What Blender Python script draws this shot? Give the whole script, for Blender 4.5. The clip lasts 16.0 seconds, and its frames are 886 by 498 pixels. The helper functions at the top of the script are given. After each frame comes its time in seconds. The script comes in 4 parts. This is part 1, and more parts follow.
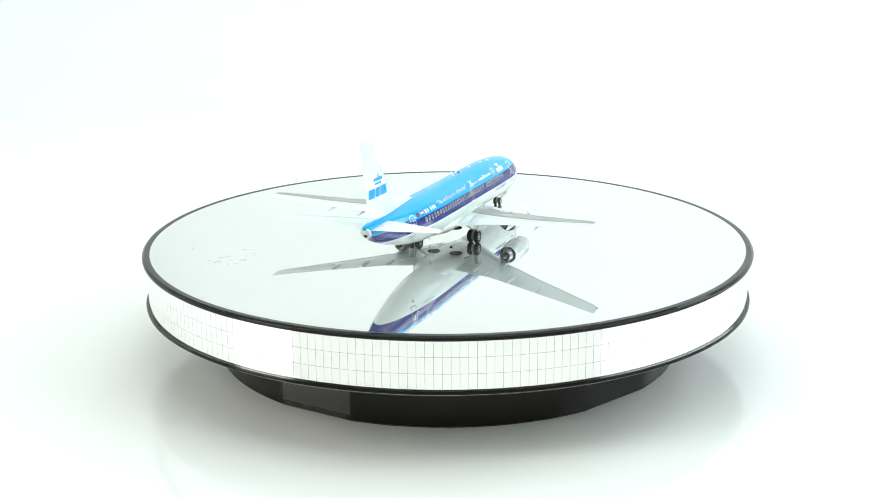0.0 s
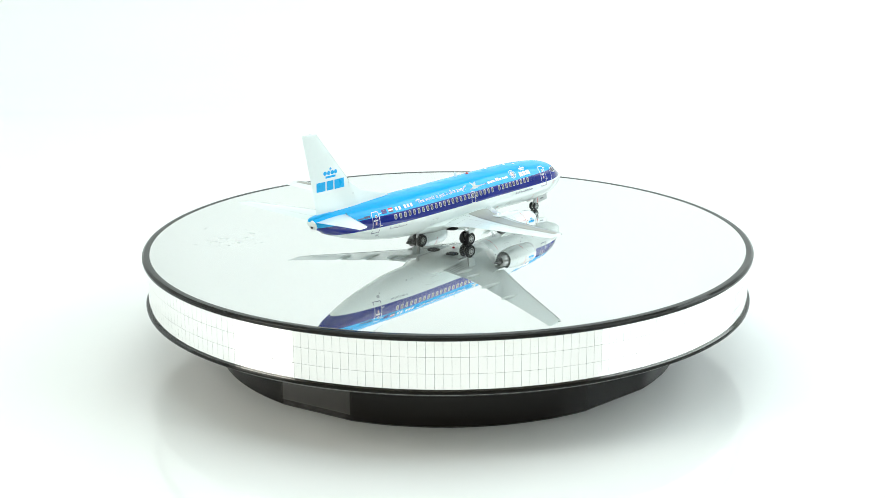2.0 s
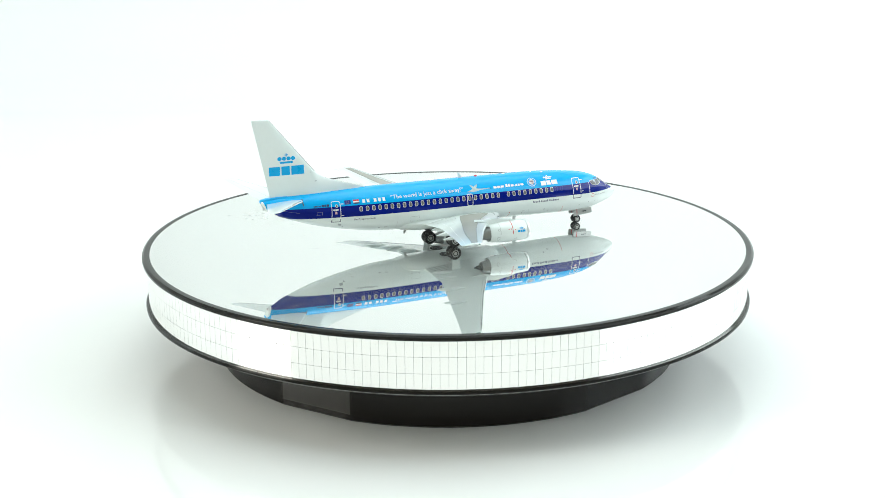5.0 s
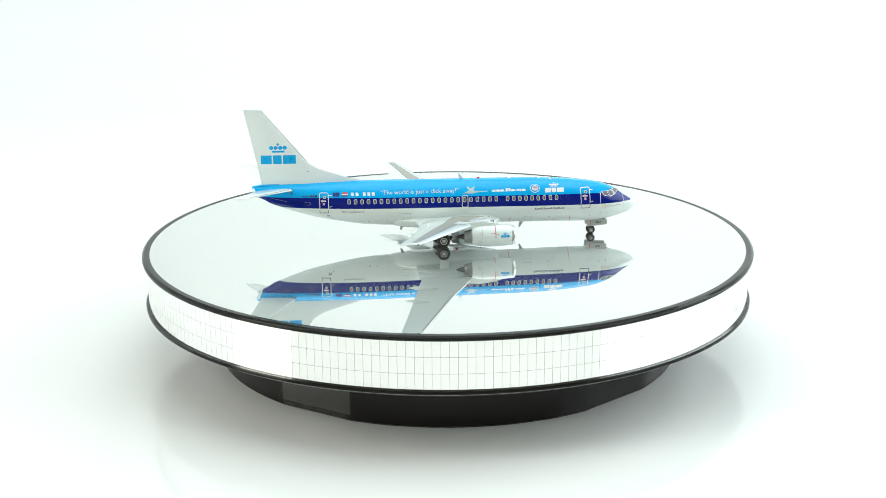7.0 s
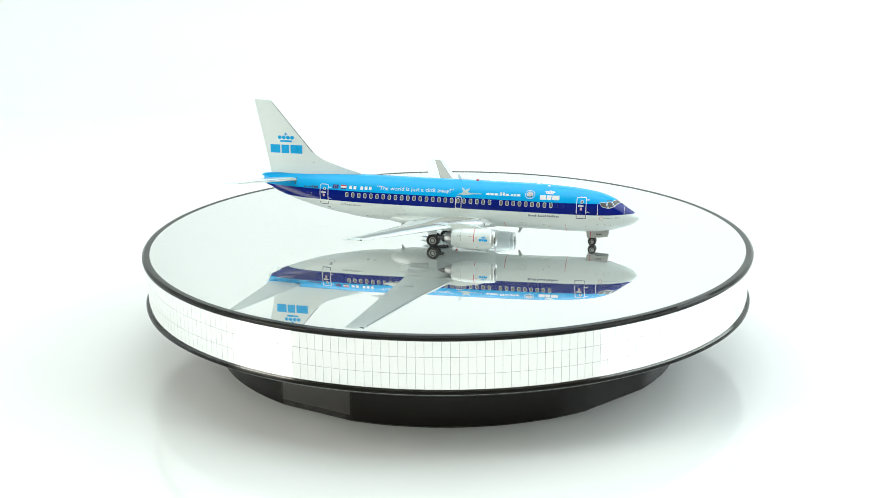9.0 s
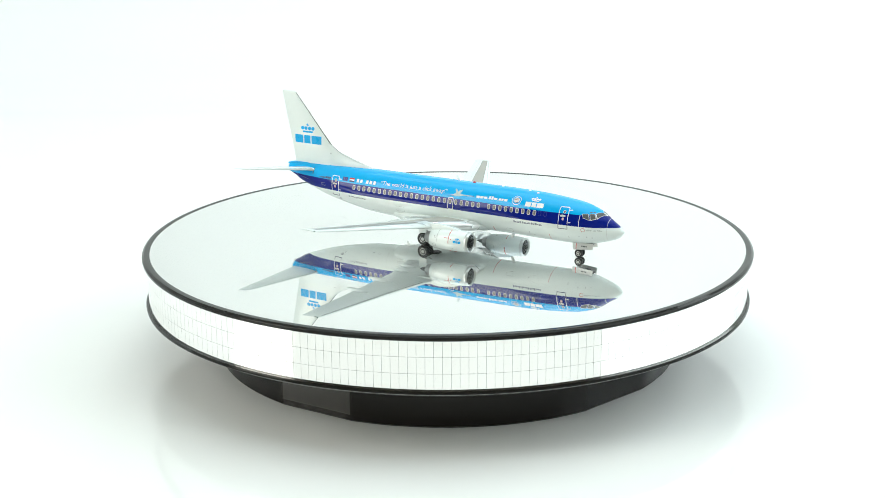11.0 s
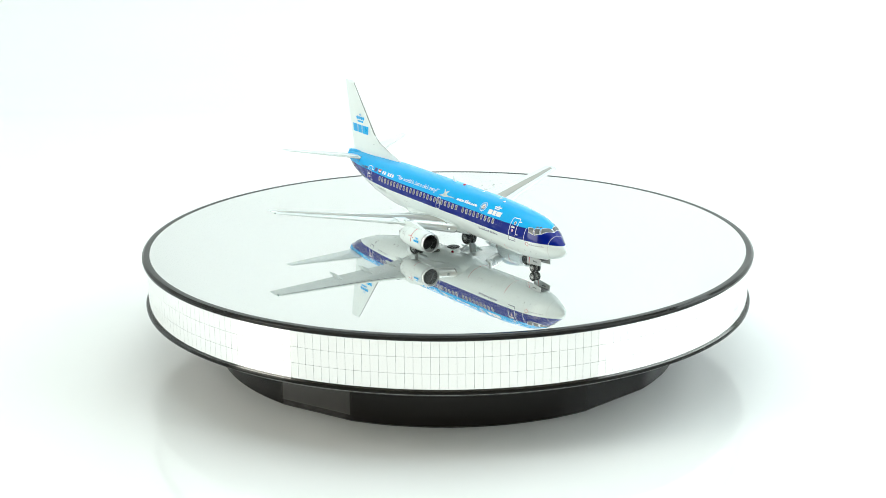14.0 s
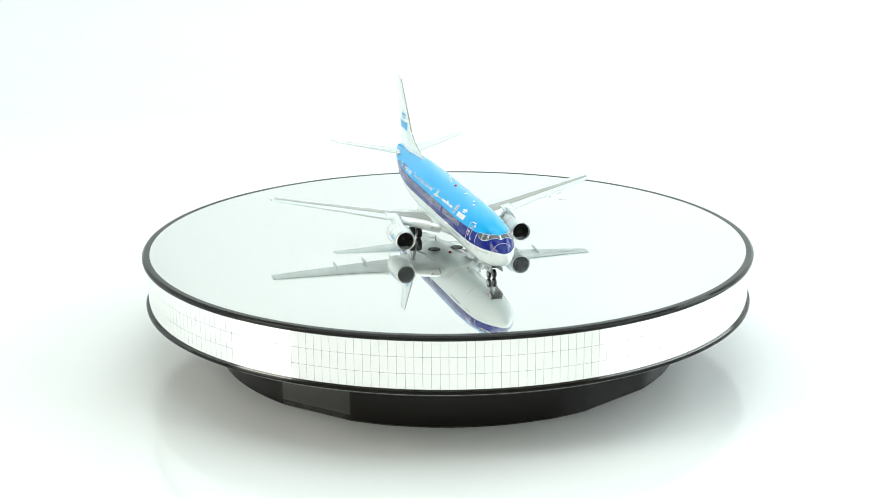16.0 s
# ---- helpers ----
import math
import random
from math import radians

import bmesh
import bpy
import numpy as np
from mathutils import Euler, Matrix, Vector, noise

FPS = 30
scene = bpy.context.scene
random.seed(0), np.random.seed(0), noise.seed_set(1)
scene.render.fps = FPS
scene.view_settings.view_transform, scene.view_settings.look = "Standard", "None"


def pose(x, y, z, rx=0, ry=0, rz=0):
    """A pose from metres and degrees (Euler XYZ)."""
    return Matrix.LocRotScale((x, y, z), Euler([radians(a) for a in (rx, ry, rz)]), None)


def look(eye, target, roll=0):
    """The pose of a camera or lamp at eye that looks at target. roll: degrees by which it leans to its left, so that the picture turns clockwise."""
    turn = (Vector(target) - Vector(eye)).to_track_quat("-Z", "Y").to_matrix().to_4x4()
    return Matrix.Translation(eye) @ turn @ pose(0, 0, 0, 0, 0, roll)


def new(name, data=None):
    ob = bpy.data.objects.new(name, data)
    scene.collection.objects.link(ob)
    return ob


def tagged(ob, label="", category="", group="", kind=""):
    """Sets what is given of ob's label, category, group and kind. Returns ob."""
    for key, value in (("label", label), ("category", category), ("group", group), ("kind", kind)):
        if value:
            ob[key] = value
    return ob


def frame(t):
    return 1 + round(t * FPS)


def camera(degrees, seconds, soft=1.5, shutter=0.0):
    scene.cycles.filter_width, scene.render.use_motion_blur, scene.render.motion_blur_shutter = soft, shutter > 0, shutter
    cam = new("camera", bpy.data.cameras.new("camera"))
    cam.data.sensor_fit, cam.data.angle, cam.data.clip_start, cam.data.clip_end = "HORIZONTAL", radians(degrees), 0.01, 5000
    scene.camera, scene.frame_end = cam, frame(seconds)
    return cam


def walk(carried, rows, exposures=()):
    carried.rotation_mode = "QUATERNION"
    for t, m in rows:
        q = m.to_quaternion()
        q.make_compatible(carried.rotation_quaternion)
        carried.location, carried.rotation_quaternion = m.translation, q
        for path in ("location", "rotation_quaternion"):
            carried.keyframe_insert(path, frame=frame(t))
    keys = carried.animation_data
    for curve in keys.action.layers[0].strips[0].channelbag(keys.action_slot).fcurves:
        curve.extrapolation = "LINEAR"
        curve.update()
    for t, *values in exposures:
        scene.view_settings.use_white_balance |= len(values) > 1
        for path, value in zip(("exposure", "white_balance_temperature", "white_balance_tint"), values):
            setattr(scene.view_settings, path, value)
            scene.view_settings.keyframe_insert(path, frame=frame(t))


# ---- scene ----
# ---- camera: stands still before the turntable ----
TOP = 0.046          # height of the mirror above the table
CAM_EYE = Vector((0, -0.5767, 0.1589 + TOP))
CAM_YAW, CAM_PITCH = radians(-0.189), radians(15.885)
CAM_WAY = Vector((math.sin(CAM_YAW) * math.cos(CAM_PITCH), math.cos(CAM_YAW) * math.cos(CAM_PITCH), -math.sin(CAM_PITCH)))
cam = camera(34.64, 16.0, soft=0.7)
STAND = look(CAM_EYE, CAM_EYE + CAM_WAY, -0.42)
walk(cam, [(0, STAND), (16, STAND)], exposures=[(0, -0.23), (16, -0.23)])

# ---- light: a white product tent with one softbox above and one on each side ----
world = bpy.data.worlds.new("tent_glow")
scene.world = world
world.use_nodes = True
world.node_tree.nodes["Background"].inputs[0].default_value = (0.96, 1.0, 1.0, 1)
world.node_tree.nodes["Background"].inputs[1].default_value = 0.25


def softbox(name, eye, target, w, h, watts, color=(0.88, 0.98, 1.0)):
    lamp = bpy.data.lights.new(name, "AREA")
    lamp.shape, lamp.size, lamp.size_y = "RECTANGLE", w, h
    lamp.energy, lamp.color = watts, color
    ob = new(name, lamp)
    ob.matrix_world = look(eye, target)
    return ob


softbox("softbox_above", (0, 0.22, 1.12), (0, 0.22, 0), 1.0, 1.0, 4.9, (0.84, 0.98, 0.995))
softbox("softbox_left", (-0.82, -0.37, 0.46), (0, -0.05, 0.16), 0.38, 0.80, 5.6, (1.0, 0.985, 0.89))
softbox("softbox_right", (1.04, 0.03, 0.56), (0, 0.03, 0.32), 1.60, 1.08, 19.5, (0.885, 0.98, 0.995))


# ---- materials ----
def material(name, color, rough=0.4, metal=0.0, vary=0.06, scale=300.0, bump=0.0, coat=0.0, rough_vary=0.08, spec=0.5):
    """A surface with two scales of colour and gloss variation and a fine relief."""
    m = bpy.data.materials.new(name)
    m.use_nodes = True
    nt = m.node_tree
    b = nt.nodes["Principled BSDF"]
    b.inputs["Metallic"].default_value = metal
    b.inputs["Coat Weight"].default_value = coat
    b.inputs["Coat Roughness"].default_value = 0.025
    b.inputs["Specular IOR Level"].default_value = spec
    co = nt.nodes.new("ShaderNodeTexCoord")
    big = nt.nodes.new("ShaderNodeTexNoise")
    big.inputs["Scale"].default_value = scale * 0.12
    big.inputs["Detail"].default_value = 3
    fine = nt.nodes.new("ShaderNodeTexNoise")
    fine.inputs["Scale"].default_value = scale
    fine.inputs["Detail"].default_value = 4
    for n in (big, fine):
        nt.links.new(co.outputs["Object"], n.inputs["Vector"])
    add = nt.nodes.new("ShaderNodeMath")
    add.operation = "ADD"
    nt.links.new(big.outputs["Fac"], add.inputs[0])
    nt.links.new(fine.outputs["Fac"], add.inputs[1])
    tone = nt.nodes.new("ShaderNodeMapRange")
    tone.inputs["From Min"].default_value, tone.inputs["From Max"].default_value = 0.6, 1.4
    tone.inputs["To Min"].default_value, tone.inputs["To Max"].default_value = 1 - vary, 1 + vary
    nt.links.new(add.outputs[0], tone.inputs["Value"])
    mul = nt.nodes.new("ShaderNodeVectorMath")
    mul.operation = "SCALE"
    mul.inputs[0].default_value = color[:3]
    nt.links.new(tone.outputs[0], mul.inputs["Scale"])
    nt.links.new(mul.outputs[0], b.inputs["Base Color"])
    gloss = nt.nodes.new("ShaderNodeMapRange")
    gloss.inputs["From Min"].default_value, gloss.inputs["From Max"].default_value = 0.6, 1.4
    gloss.inputs["To Min"].default_value = max(0.0, rough * (1 - rough_vary * 3))
    gloss.inputs["To Max"].default_value = rough * (1 + rough_vary * 3)
    nt.links.new(add.outputs[0], gloss.inputs["Value"])
    nt.links.new(gloss.outputs[0], b.inputs["Roughness"])
    if bump:
        bp = nt.nodes.new("ShaderNodeBump")
        bp.inputs["Strength"].default_value = bump
        bp.inputs["Distance"].default_value = 0.0002
        nt.links.new(fine.outputs["Fac"], bp.inputs["Height"])
        nt.links.new(bp.outputs[0], b.inputs["Normal"])
    return m


LIGHT_BLUE, DARK_BLUE, WHITE = (0.001, 0.41, 0.86), (0.0, 0.009, 0.21), (0.79, 0.86, 0.855)
STRIPE_TOP, STRIPE_BOTTOM, STRIPE_LEAN = 0.01975, 0.01530, 0.0120


def livery(name):
    """Glossy model paint in three bands cut by level planes that lean a little nose-down."""
    m = material(name, WHITE, rough=0.05, coat=0.0, vary=0.015, scale=500, spec=0.32)
    nt = m.node_tree
    co = nt.nodes.new("ShaderNodeTexCoord")
    sep = nt.nodes.new("ShaderNodeSeparateXYZ")
    nt.links.new(co.outputs["Object"], sep.inputs[0])
    lean = nt.nodes.new("ShaderNodeMath")
    lean.operation = "MULTIPLY_ADD"
    lean.inputs[1].default_value = STRIPE_LEAN
    nt.links.new(sep.outputs["X"], lean.inputs[0])
    nt.links.new(sep.outputs["Z"], lean.inputs[2])
    white = next(n for n in nt.nodes if n.bl_idname == "ShaderNodeVectorMath").outputs[0]
    last = white
    for level, color in ((STRIPE_BOTTOM, DARK_BLUE), (STRIPE_TOP, LIGHT_BLUE)):
        gt = nt.nodes.new("ShaderNodeMath")
        gt.operation = "GREATER_THAN"
        gt.inputs[1].default_value = level
        nt.links.new(lean.outputs[0], gt.inputs[0])
        mix = nt.nodes.new("ShaderNodeMix")
        mix.data_type = "RGBA"
        mix.inputs[7].default_value = (*color, 1)
        nt.links.new(gt.outputs[0], mix.inputs[0])
        nt.links.new(last, mix.inputs[6])
        last = mix.outputs[2]
    nt.links.new(last, nt.nodes["Principled BSDF"].inputs["Base Color"])
    return m


def mirror_glass(name):
    """Silvered glass with dust, and scuffs where it has been rubbed near its edge."""
    m = material(name, (0.842, 0.846, 0.838), rough=0.012, metal=1.0, vary=0.004, scale=120)
    nt = m.node_tree
    co = nt.nodes.new("ShaderNodeTexCoord")
    near = nt.nodes.new("ShaderNodeVectorMath")
    near.operation = "DISTANCE"
    near.inputs[1].default_value = (SCUFF[0], SCUFF[1], 0)
    nt.links.new(co.outputs["Object"], near.inputs[0])
    fall = nt.nodes.new("ShaderNodeMapRange")
    fall.inputs["From Min"].default_value, fall.inputs["From Max"].default_value = 0.004, 0.030
    fall.inputs["To Min"].default_value, fall.inputs["To Max"].default_value = 0.16, 0.0
    nt.links.new(near.outputs["Value"], fall.inputs["Value"])
    streak = nt.nodes.new("ShaderNodeTexNoise")
    streak.inputs["Scale"].default_value = 160
    streak.inputs["Detail"].default_value = 6
    streak.inputs["Distortion"].default_value = 1.5
    nt.links.new(co.outputs["Object"], streak.inputs["Vector"])
    sharp = nt.nodes.new("ShaderNodeMath")
    sharp.operation = "ADD"
    nt.links.new(streak.outputs["Fac"], sharp.inputs[0])
    nt.links.new(fall.outputs[0], sharp.inputs[1])
    mask = nt.nodes.new("ShaderNodeMapRange")
    mask.inputs["From Min"].default_value, mask.inputs["From Max"].default_value = 0.70, 0.80
    mask.inputs["To Min"].default_value, mask.inputs["To Max"].default_value = 0.0, 0.35
    nt.links.new(sharp.outputs[0], mask.inputs["Value"])
    dust = nt.nodes.new("ShaderNodeBsdfDiffuse")
    dust.inputs[0].default_value = (0.62, 0.65, 0.64, 1)
    mix = nt.nodes.new("ShaderNodeMixShader")
    nt.links.new(mask.outputs[0], mix.inputs[0])
    nt.links.new(nt.nodes["Principled BSDF"].outputs[0], mix.inputs[1])
    nt.links.new(dust.outputs[0], mix.inputs[2])
    haze = nt.nodes.new("ShaderNodeMixShader")
    haze.inputs[0].default_value = 0.07
    nt.links.new(mix.outputs[0], haze.inputs[1])
    nt.links.new(dust.outputs[0], haze.inputs[2])
    nt.links.new(haze.outputs[0], nt.nodes["Material Output"].inputs[0])
    return m


SCUFF = (-0.056, 0.069)
M_SWEEP = material("white_acrylic", (0.880, 0.886, 0.880), rough=0.075, vary=0.01, scale=8, rough_vary=0.05, spec=0.36)
M_TENT = material("white_tent_cloth", (0.82, 0.85, 0.85), rough=0.9, vary=0.02, scale=40)
# tone of the unseen room surfaces, set for the fill they throw back
M_ROOM = material("unseen_room_paint", (0.35, 0.325, 0.26), rough=0.9, vary=0.05, scale=20)
M_LIVERY = livery("banded_airliner_paint")
M_WHITE = material("white_model_paint", WHITE, rough=0.12, coat=0.3, vary=0.015, scale=500)
M_WING_GREY = material("grey_wing_paint", (0.36, 0.36, 0.325), rough=0.22, vary=0.025, scale=60, spec=0.4)
M_SILVER = material("silver_paint", (0.72, 0.74, 0.74), rough=0.24, metal=0.9, vary=0.03, scale=400)
M_CUFF = material("pale_silver_paint", (0.80, 0.82, 0.82), rough=0.28, metal=0.6, vary=0.02, scale=300)
M_EDGE = material("dark_edge_metal", (0.27, 0.28, 0.28), rough=0.35, metal=0.5, vary=0.05)
M_CHROME = material("polished_metal", (0.86, 0.87, 0.87), rough=0.10, metal=1.0, vary=0.02, scale=300)
M_LIP = material("satin_lip_metal", (0.62, 0.64, 0.64), rough=0.34, metal=0.9, vary=0.03)
M_NOZZLE = material("grey_nozzle_metal", (0.36, 0.37, 0.37), rough=0.35, metal=0.8, vary=0.06)
M_DARK_METAL = material("dark_engine_metal", (0.10, 0.10, 0.10), rough=0.35, metal=0.8, vary=0.1, scale=400)
M_FAN = material("dark_fan_metal", (0.075, 0.075, 0.08), rough=0.4, metal=0.5, vary=0.1, scale=400)
M_TYRE = material("black_rubber", (0.018, 0.018, 0.02), rough=0.6, vary=0.15, scale=600, bump=0.2)
M_HUB = material("grey_wheel_hub", (0.55, 0.57, 0.56), rough=0.3, metal=0.4, vary=0.05)
M_STRUT = material("grey_gear_metal", (0.50, 0.52, 0.52), rough=0.35, metal=0.4, vary=0.06)
M_LINE = material("dark_line_paint", (0.06, 0.07, 0.08), rough=0.5, vary=0.05)
M_SOFT_LINE = material("grey_panel_line", (0.34, 0.36, 0.37), rough=0.5, vary=0.05)
M_FAINT = material("faint_panel_line", (0.62, 0.64, 0.64), rough=0.5, vary=0.05)
M_PRINT_WHITE = material("white_print", (0.80, 0.83, 0.84), rough=0.3, vary=0.02)
M_WINDOW_RING = material("pale_window_ring", (0.66, 0.68, 0.70), rough=0.3, metal=0.0, vary=0.03)
M_PRINT_DARK = material("dark_blue_print", (0.02, 0.02, 0.10), rough=0.35, vary=0.05)
M_PRINT_BLUE = material("light_blue_print", (0.002, 0.40, 0.82), rough=0.3, vary=0.03, spec=0.3)
M_PRINT_RED = material("red_print", (0.55, 0.03, 0.04), rough=0.35, vary=0.05)
M_PRINT_GREY = material("grey_print", (0.36, 0.40, 0.42), rough=0.4, vary=0.05)
M_PRINT_SLATE = material("slate_blue_print", (0.16, 0.17, 0.26), rough=0.4, vary=0.05)
M_PLUG = material("faded_blue_ring", (0.02, 0.035, 0.30), rough=0.3, vary=0.05)
M_NOTICE = material("pink_notice_print", (0.62, 0.42, 0.46), rough=0.4, vary=0.15, scale=2500)
M_CABIN_PANE = material("cabin_window_grey", (0.14, 0.145, 0.15), rough=0.2, vary=0.08)
M_COCKPIT = material("cockpit_window_grey", (0.11, 0.12, 0.125), rough=0.12, vary=0.2, scale=900)
M_BEACON = material("red_lamp_lens", (0.38, 0.012, 0.03), rough=0.15, coat=0.5)
M_TIP_GREEN = material("green_lamp_lens", (0.01, 0.09, 0.06), rough=0.15, coat=0.5)
M_BLACK = material("black_gloss_plastic", (0.012, 0.0100, 0.0090), rough=0.22, vary=0.1, scale=90, spec=0.26)
M_BLACK_RIM = material("black_rim_plastic", (0.012, 0.0115, 0.010), rough=0.06, vary=0.15, scale=200, spec=0.18)
M_PANEL = material("smoked_panel", (0.060, 0.058, 0.055), rough=0.42, vary=0.2, scale=60, spec=0.5)
M_GROUT = material("grey_tile_backing", (0.36, 0.36, 0.35), rough=0.6, vary=0.05, scale=200)
M_TILE = material("mirror_tile", (0.965, 0.945, 0.930), rough=0.11, metal=1.0, vary=0.006, scale=150)
M_MIRROR = mirror_glass("silvered_mirror")


# ---- helpers for meshes, in millimetres ----
def mesh_of(name, bm, mat, smooth=True, edge=40):
    bmesh.ops.scale(bm, vec=(0.001, 0.001, 0.001), verts=bm.verts)
    me = bpy.data.meshes.new(name)
    bm.normal_update()
    bm.to_mesh(me)
    bm.free()
    me.materials.append(mat)
    if smooth:
        me.shade_smooth()
        me.set_sharp_from_angle(angle=radians(edge))
    return me


def part(name, bm, mat, parent=None, label="", smooth=True, edge=40):
    ob = new(name, mesh_of(name, bm, mat, smooth, edge))
    ob.parent = parent
    if label:
        tagged(ob, label)
    return ob


def lathe(profile, n=48, axis="z", closed=False, start=0.0):
    """A body turned from (radius, height) pairs."""
    bm = bmesh.new()
    rings = []
    for r, h in profile:
        ring = []
        for i in range(n):
            a = start + 2 * math.pi * i / n
            c, s = r * math.cos(a), r * math.sin(a)
            ring.append(bm.verts.new({"z": (c, s, h), "x": (h, c, s), "y": (c, h, s)}[axis]))
        rings.append(ring)
    pairs = list(zip(rings, rings[1:])) + ([(rings[-1], rings[0])] if closed else [])
    for p, q in pairs:
        for i in range(n):
            bm.faces.new((p[i], p[(i + 1) % n], q[(i + 1) % n], q[i]))
    if not closed:
        for ring in (rings[0], rings[-1]):
            bm.faces.new(ring)
    bmesh.ops.recalc_face_normals(bm, faces=bm.faces)
    return bm


def moved(bm, x=0.0, y=0.0, z=0.0):
    bmesh.ops.translate(bm, vec=(x, y, z), verts=bm.verts)
    return bm


def loft(rings, caps=True, closed=True):
    bm = bmesh.new()
    vs = [[bm.verts.new(p) for p in ring] for ring in rings]
    n = len(rings[0])
    for p, q in zip(vs, vs[1:]):
        for i in range(n if closed else n - 1):
            bm.faces.new((p[i], p[(i + 1) % n], q[(i + 1) % n], q[i]))
    if caps and closed:
        bm.faces.new(vs[0])
        bm.faces.new(vs[-1])
    bmesh.ops.recalc_face_normals(bm, faces=bm.faces)
    return bm


def block(sx, sy, sz, bevel=0.0):
    bm = bmesh.new()
    bmesh.ops.create_cube(bm, size=1, matrix=Matrix.Diagonal((sx, sy, sz, 1)))
    if bevel:
        bmesh.ops.bevel(bm, geom=bm.edges[:], offset=bevel, segments=2, profile=0.6, affect="EDGES")
    return bm


def tube(a, b, r, n=10):
    a, b = Vector(a), Vector(b)
    bm = bmesh.new()
    m = Matrix.Translation((a + b) / 2) @ (b - a).to_track_quat("Z", "Y").to_matrix().to_4x4()
    bmesh.ops.create_cone(bm, cap_ends=True, segments=n, radius1=r, radius2=r, depth=(b - a).length, matrix=m)
    return bm


def plate(outline, thick, to_3d):
    """A flat plate from a 2D outline; to_3d places (u, v, w), w along its thickness."""
    bm = bmesh.new()
    lo = [bm.verts.new(to_3d(u, v, -thick / 2)) for u, v in outline]
    hi = [bm.verts.new(to_3d(u, v, thick / 2)) for u, v in outline]
    bm.faces.new(lo)
    bm.faces.new(hi)
    n = len(outline)
    for i in range(n):
        bm.faces.new((lo[i], lo[(i + 1) % n], hi[(i + 1) % n], hi[i]))
    bmesh.ops.recalc_face_normals(bm, faces=bm.faces)
    return bm


def smooth_curve(xs, ys):
    """A smooth monotone-limited curve through the given stations."""
    xs, ys = np.array(xs, float), np.array(ys, float)
    d = np.diff(ys) / np.diff(xs)
    s = np.zeros(len(xs))
    s[0], s[-1] = d[0], d[-1]
    for i in range(1, len(xs) - 1):
        s[i] = 0 if d[i - 1] * d[i] <= 0 else 2 * d[i - 1] * d[i] / (d[i - 1] + d[i])

    def at(x):
        i = int(min(max(np.searchsorted(xs, x) - 1, 0), len(xs) - 2))
        h = xs[i + 1] - xs[i]
        t = min(max((x - xs[i]) / h, 0), 1)
        return ((2 * t**3 - 3 * t**2 + 1) * ys[i] + (t**3 - 2 * t**2 + t) * h * s[i]
                + (-2 * t**3 + 3 * t**2) * ys[i + 1] + (t**3 - t**2) * h * s[i + 1])
    return at


# ---- setting: white sweep table inside a tent ----
def setting():
    bm = bmesh.new()
    prof = [(-1.15, 0.0), (0.55, 0.0)]
    for i in range(1, 13):
        a = math.pi / 2 * i / 12
        prof.append((0.55 + 0.45 * math.sin(a), 0.45 - 0.45 * math.cos(a)))
    prof.append((1.0, 1.25))
    rows = [[bm.verts.new((x * 1000, y * 1000, z * 1000)) for x in np.linspace(-1.1, 1.1, 12)] for y, z in prof]
    for p, q in zip(rows, rows[1:]):
        for i in range(11):
            bm.faces.new((p[i], p[i + 1], q[i + 1], q[i]))
    sweep = part("floor", bm, M_SWEEP)
    tagged(sweep, "seamless glossy white acrylic sweep under the turntable", "floor", kind="structure")
    for name, size, at, mat, words in (
            ("wall_left", (20, 1580, 1250), (-1110, 210, 625), M_TENT, "plain white cloth side of a product tent"),
            ("wall_right", (20, 1580, 1250), (1110, 210, 625), M_TENT, "plain white cloth side of a product tent"),
            ("ceiling", (2240, 1600, 20), (0, 220, 1262), M_TENT, "plain white cloth top of a product tent"),
            # unseen surfaces added before the tent to dim and warm the front light
            ("wall_left_room", (20, 570, 1250), (-1112, -870, 625), M_ROOM, "unseen warm grey wall added before the tent to shape the front light"),
            ("wall_right_room", (20, 570, 1250), (1112, -870, 625), M_ROOM, "unseen warm grey wall added before the tent to shape the front light"),
            ("wall_front", (2240, 20, 1250), (0, -1165, 625), M_ROOM, "unseen warm grey wall added before the tent to shape the front light"),
            ("ceiling_room", (2240, 590, 20), (0, -880, 1264), M_ROOM, "unseen warm grey ceiling added before the tent to shape the front light")):
        w = part(name, moved(block(*size), *at), mat, smooth=False)
        tagged(w, words, "ceiling" if name.startswith("ceiling") else "wall", kind="structure")


setting()


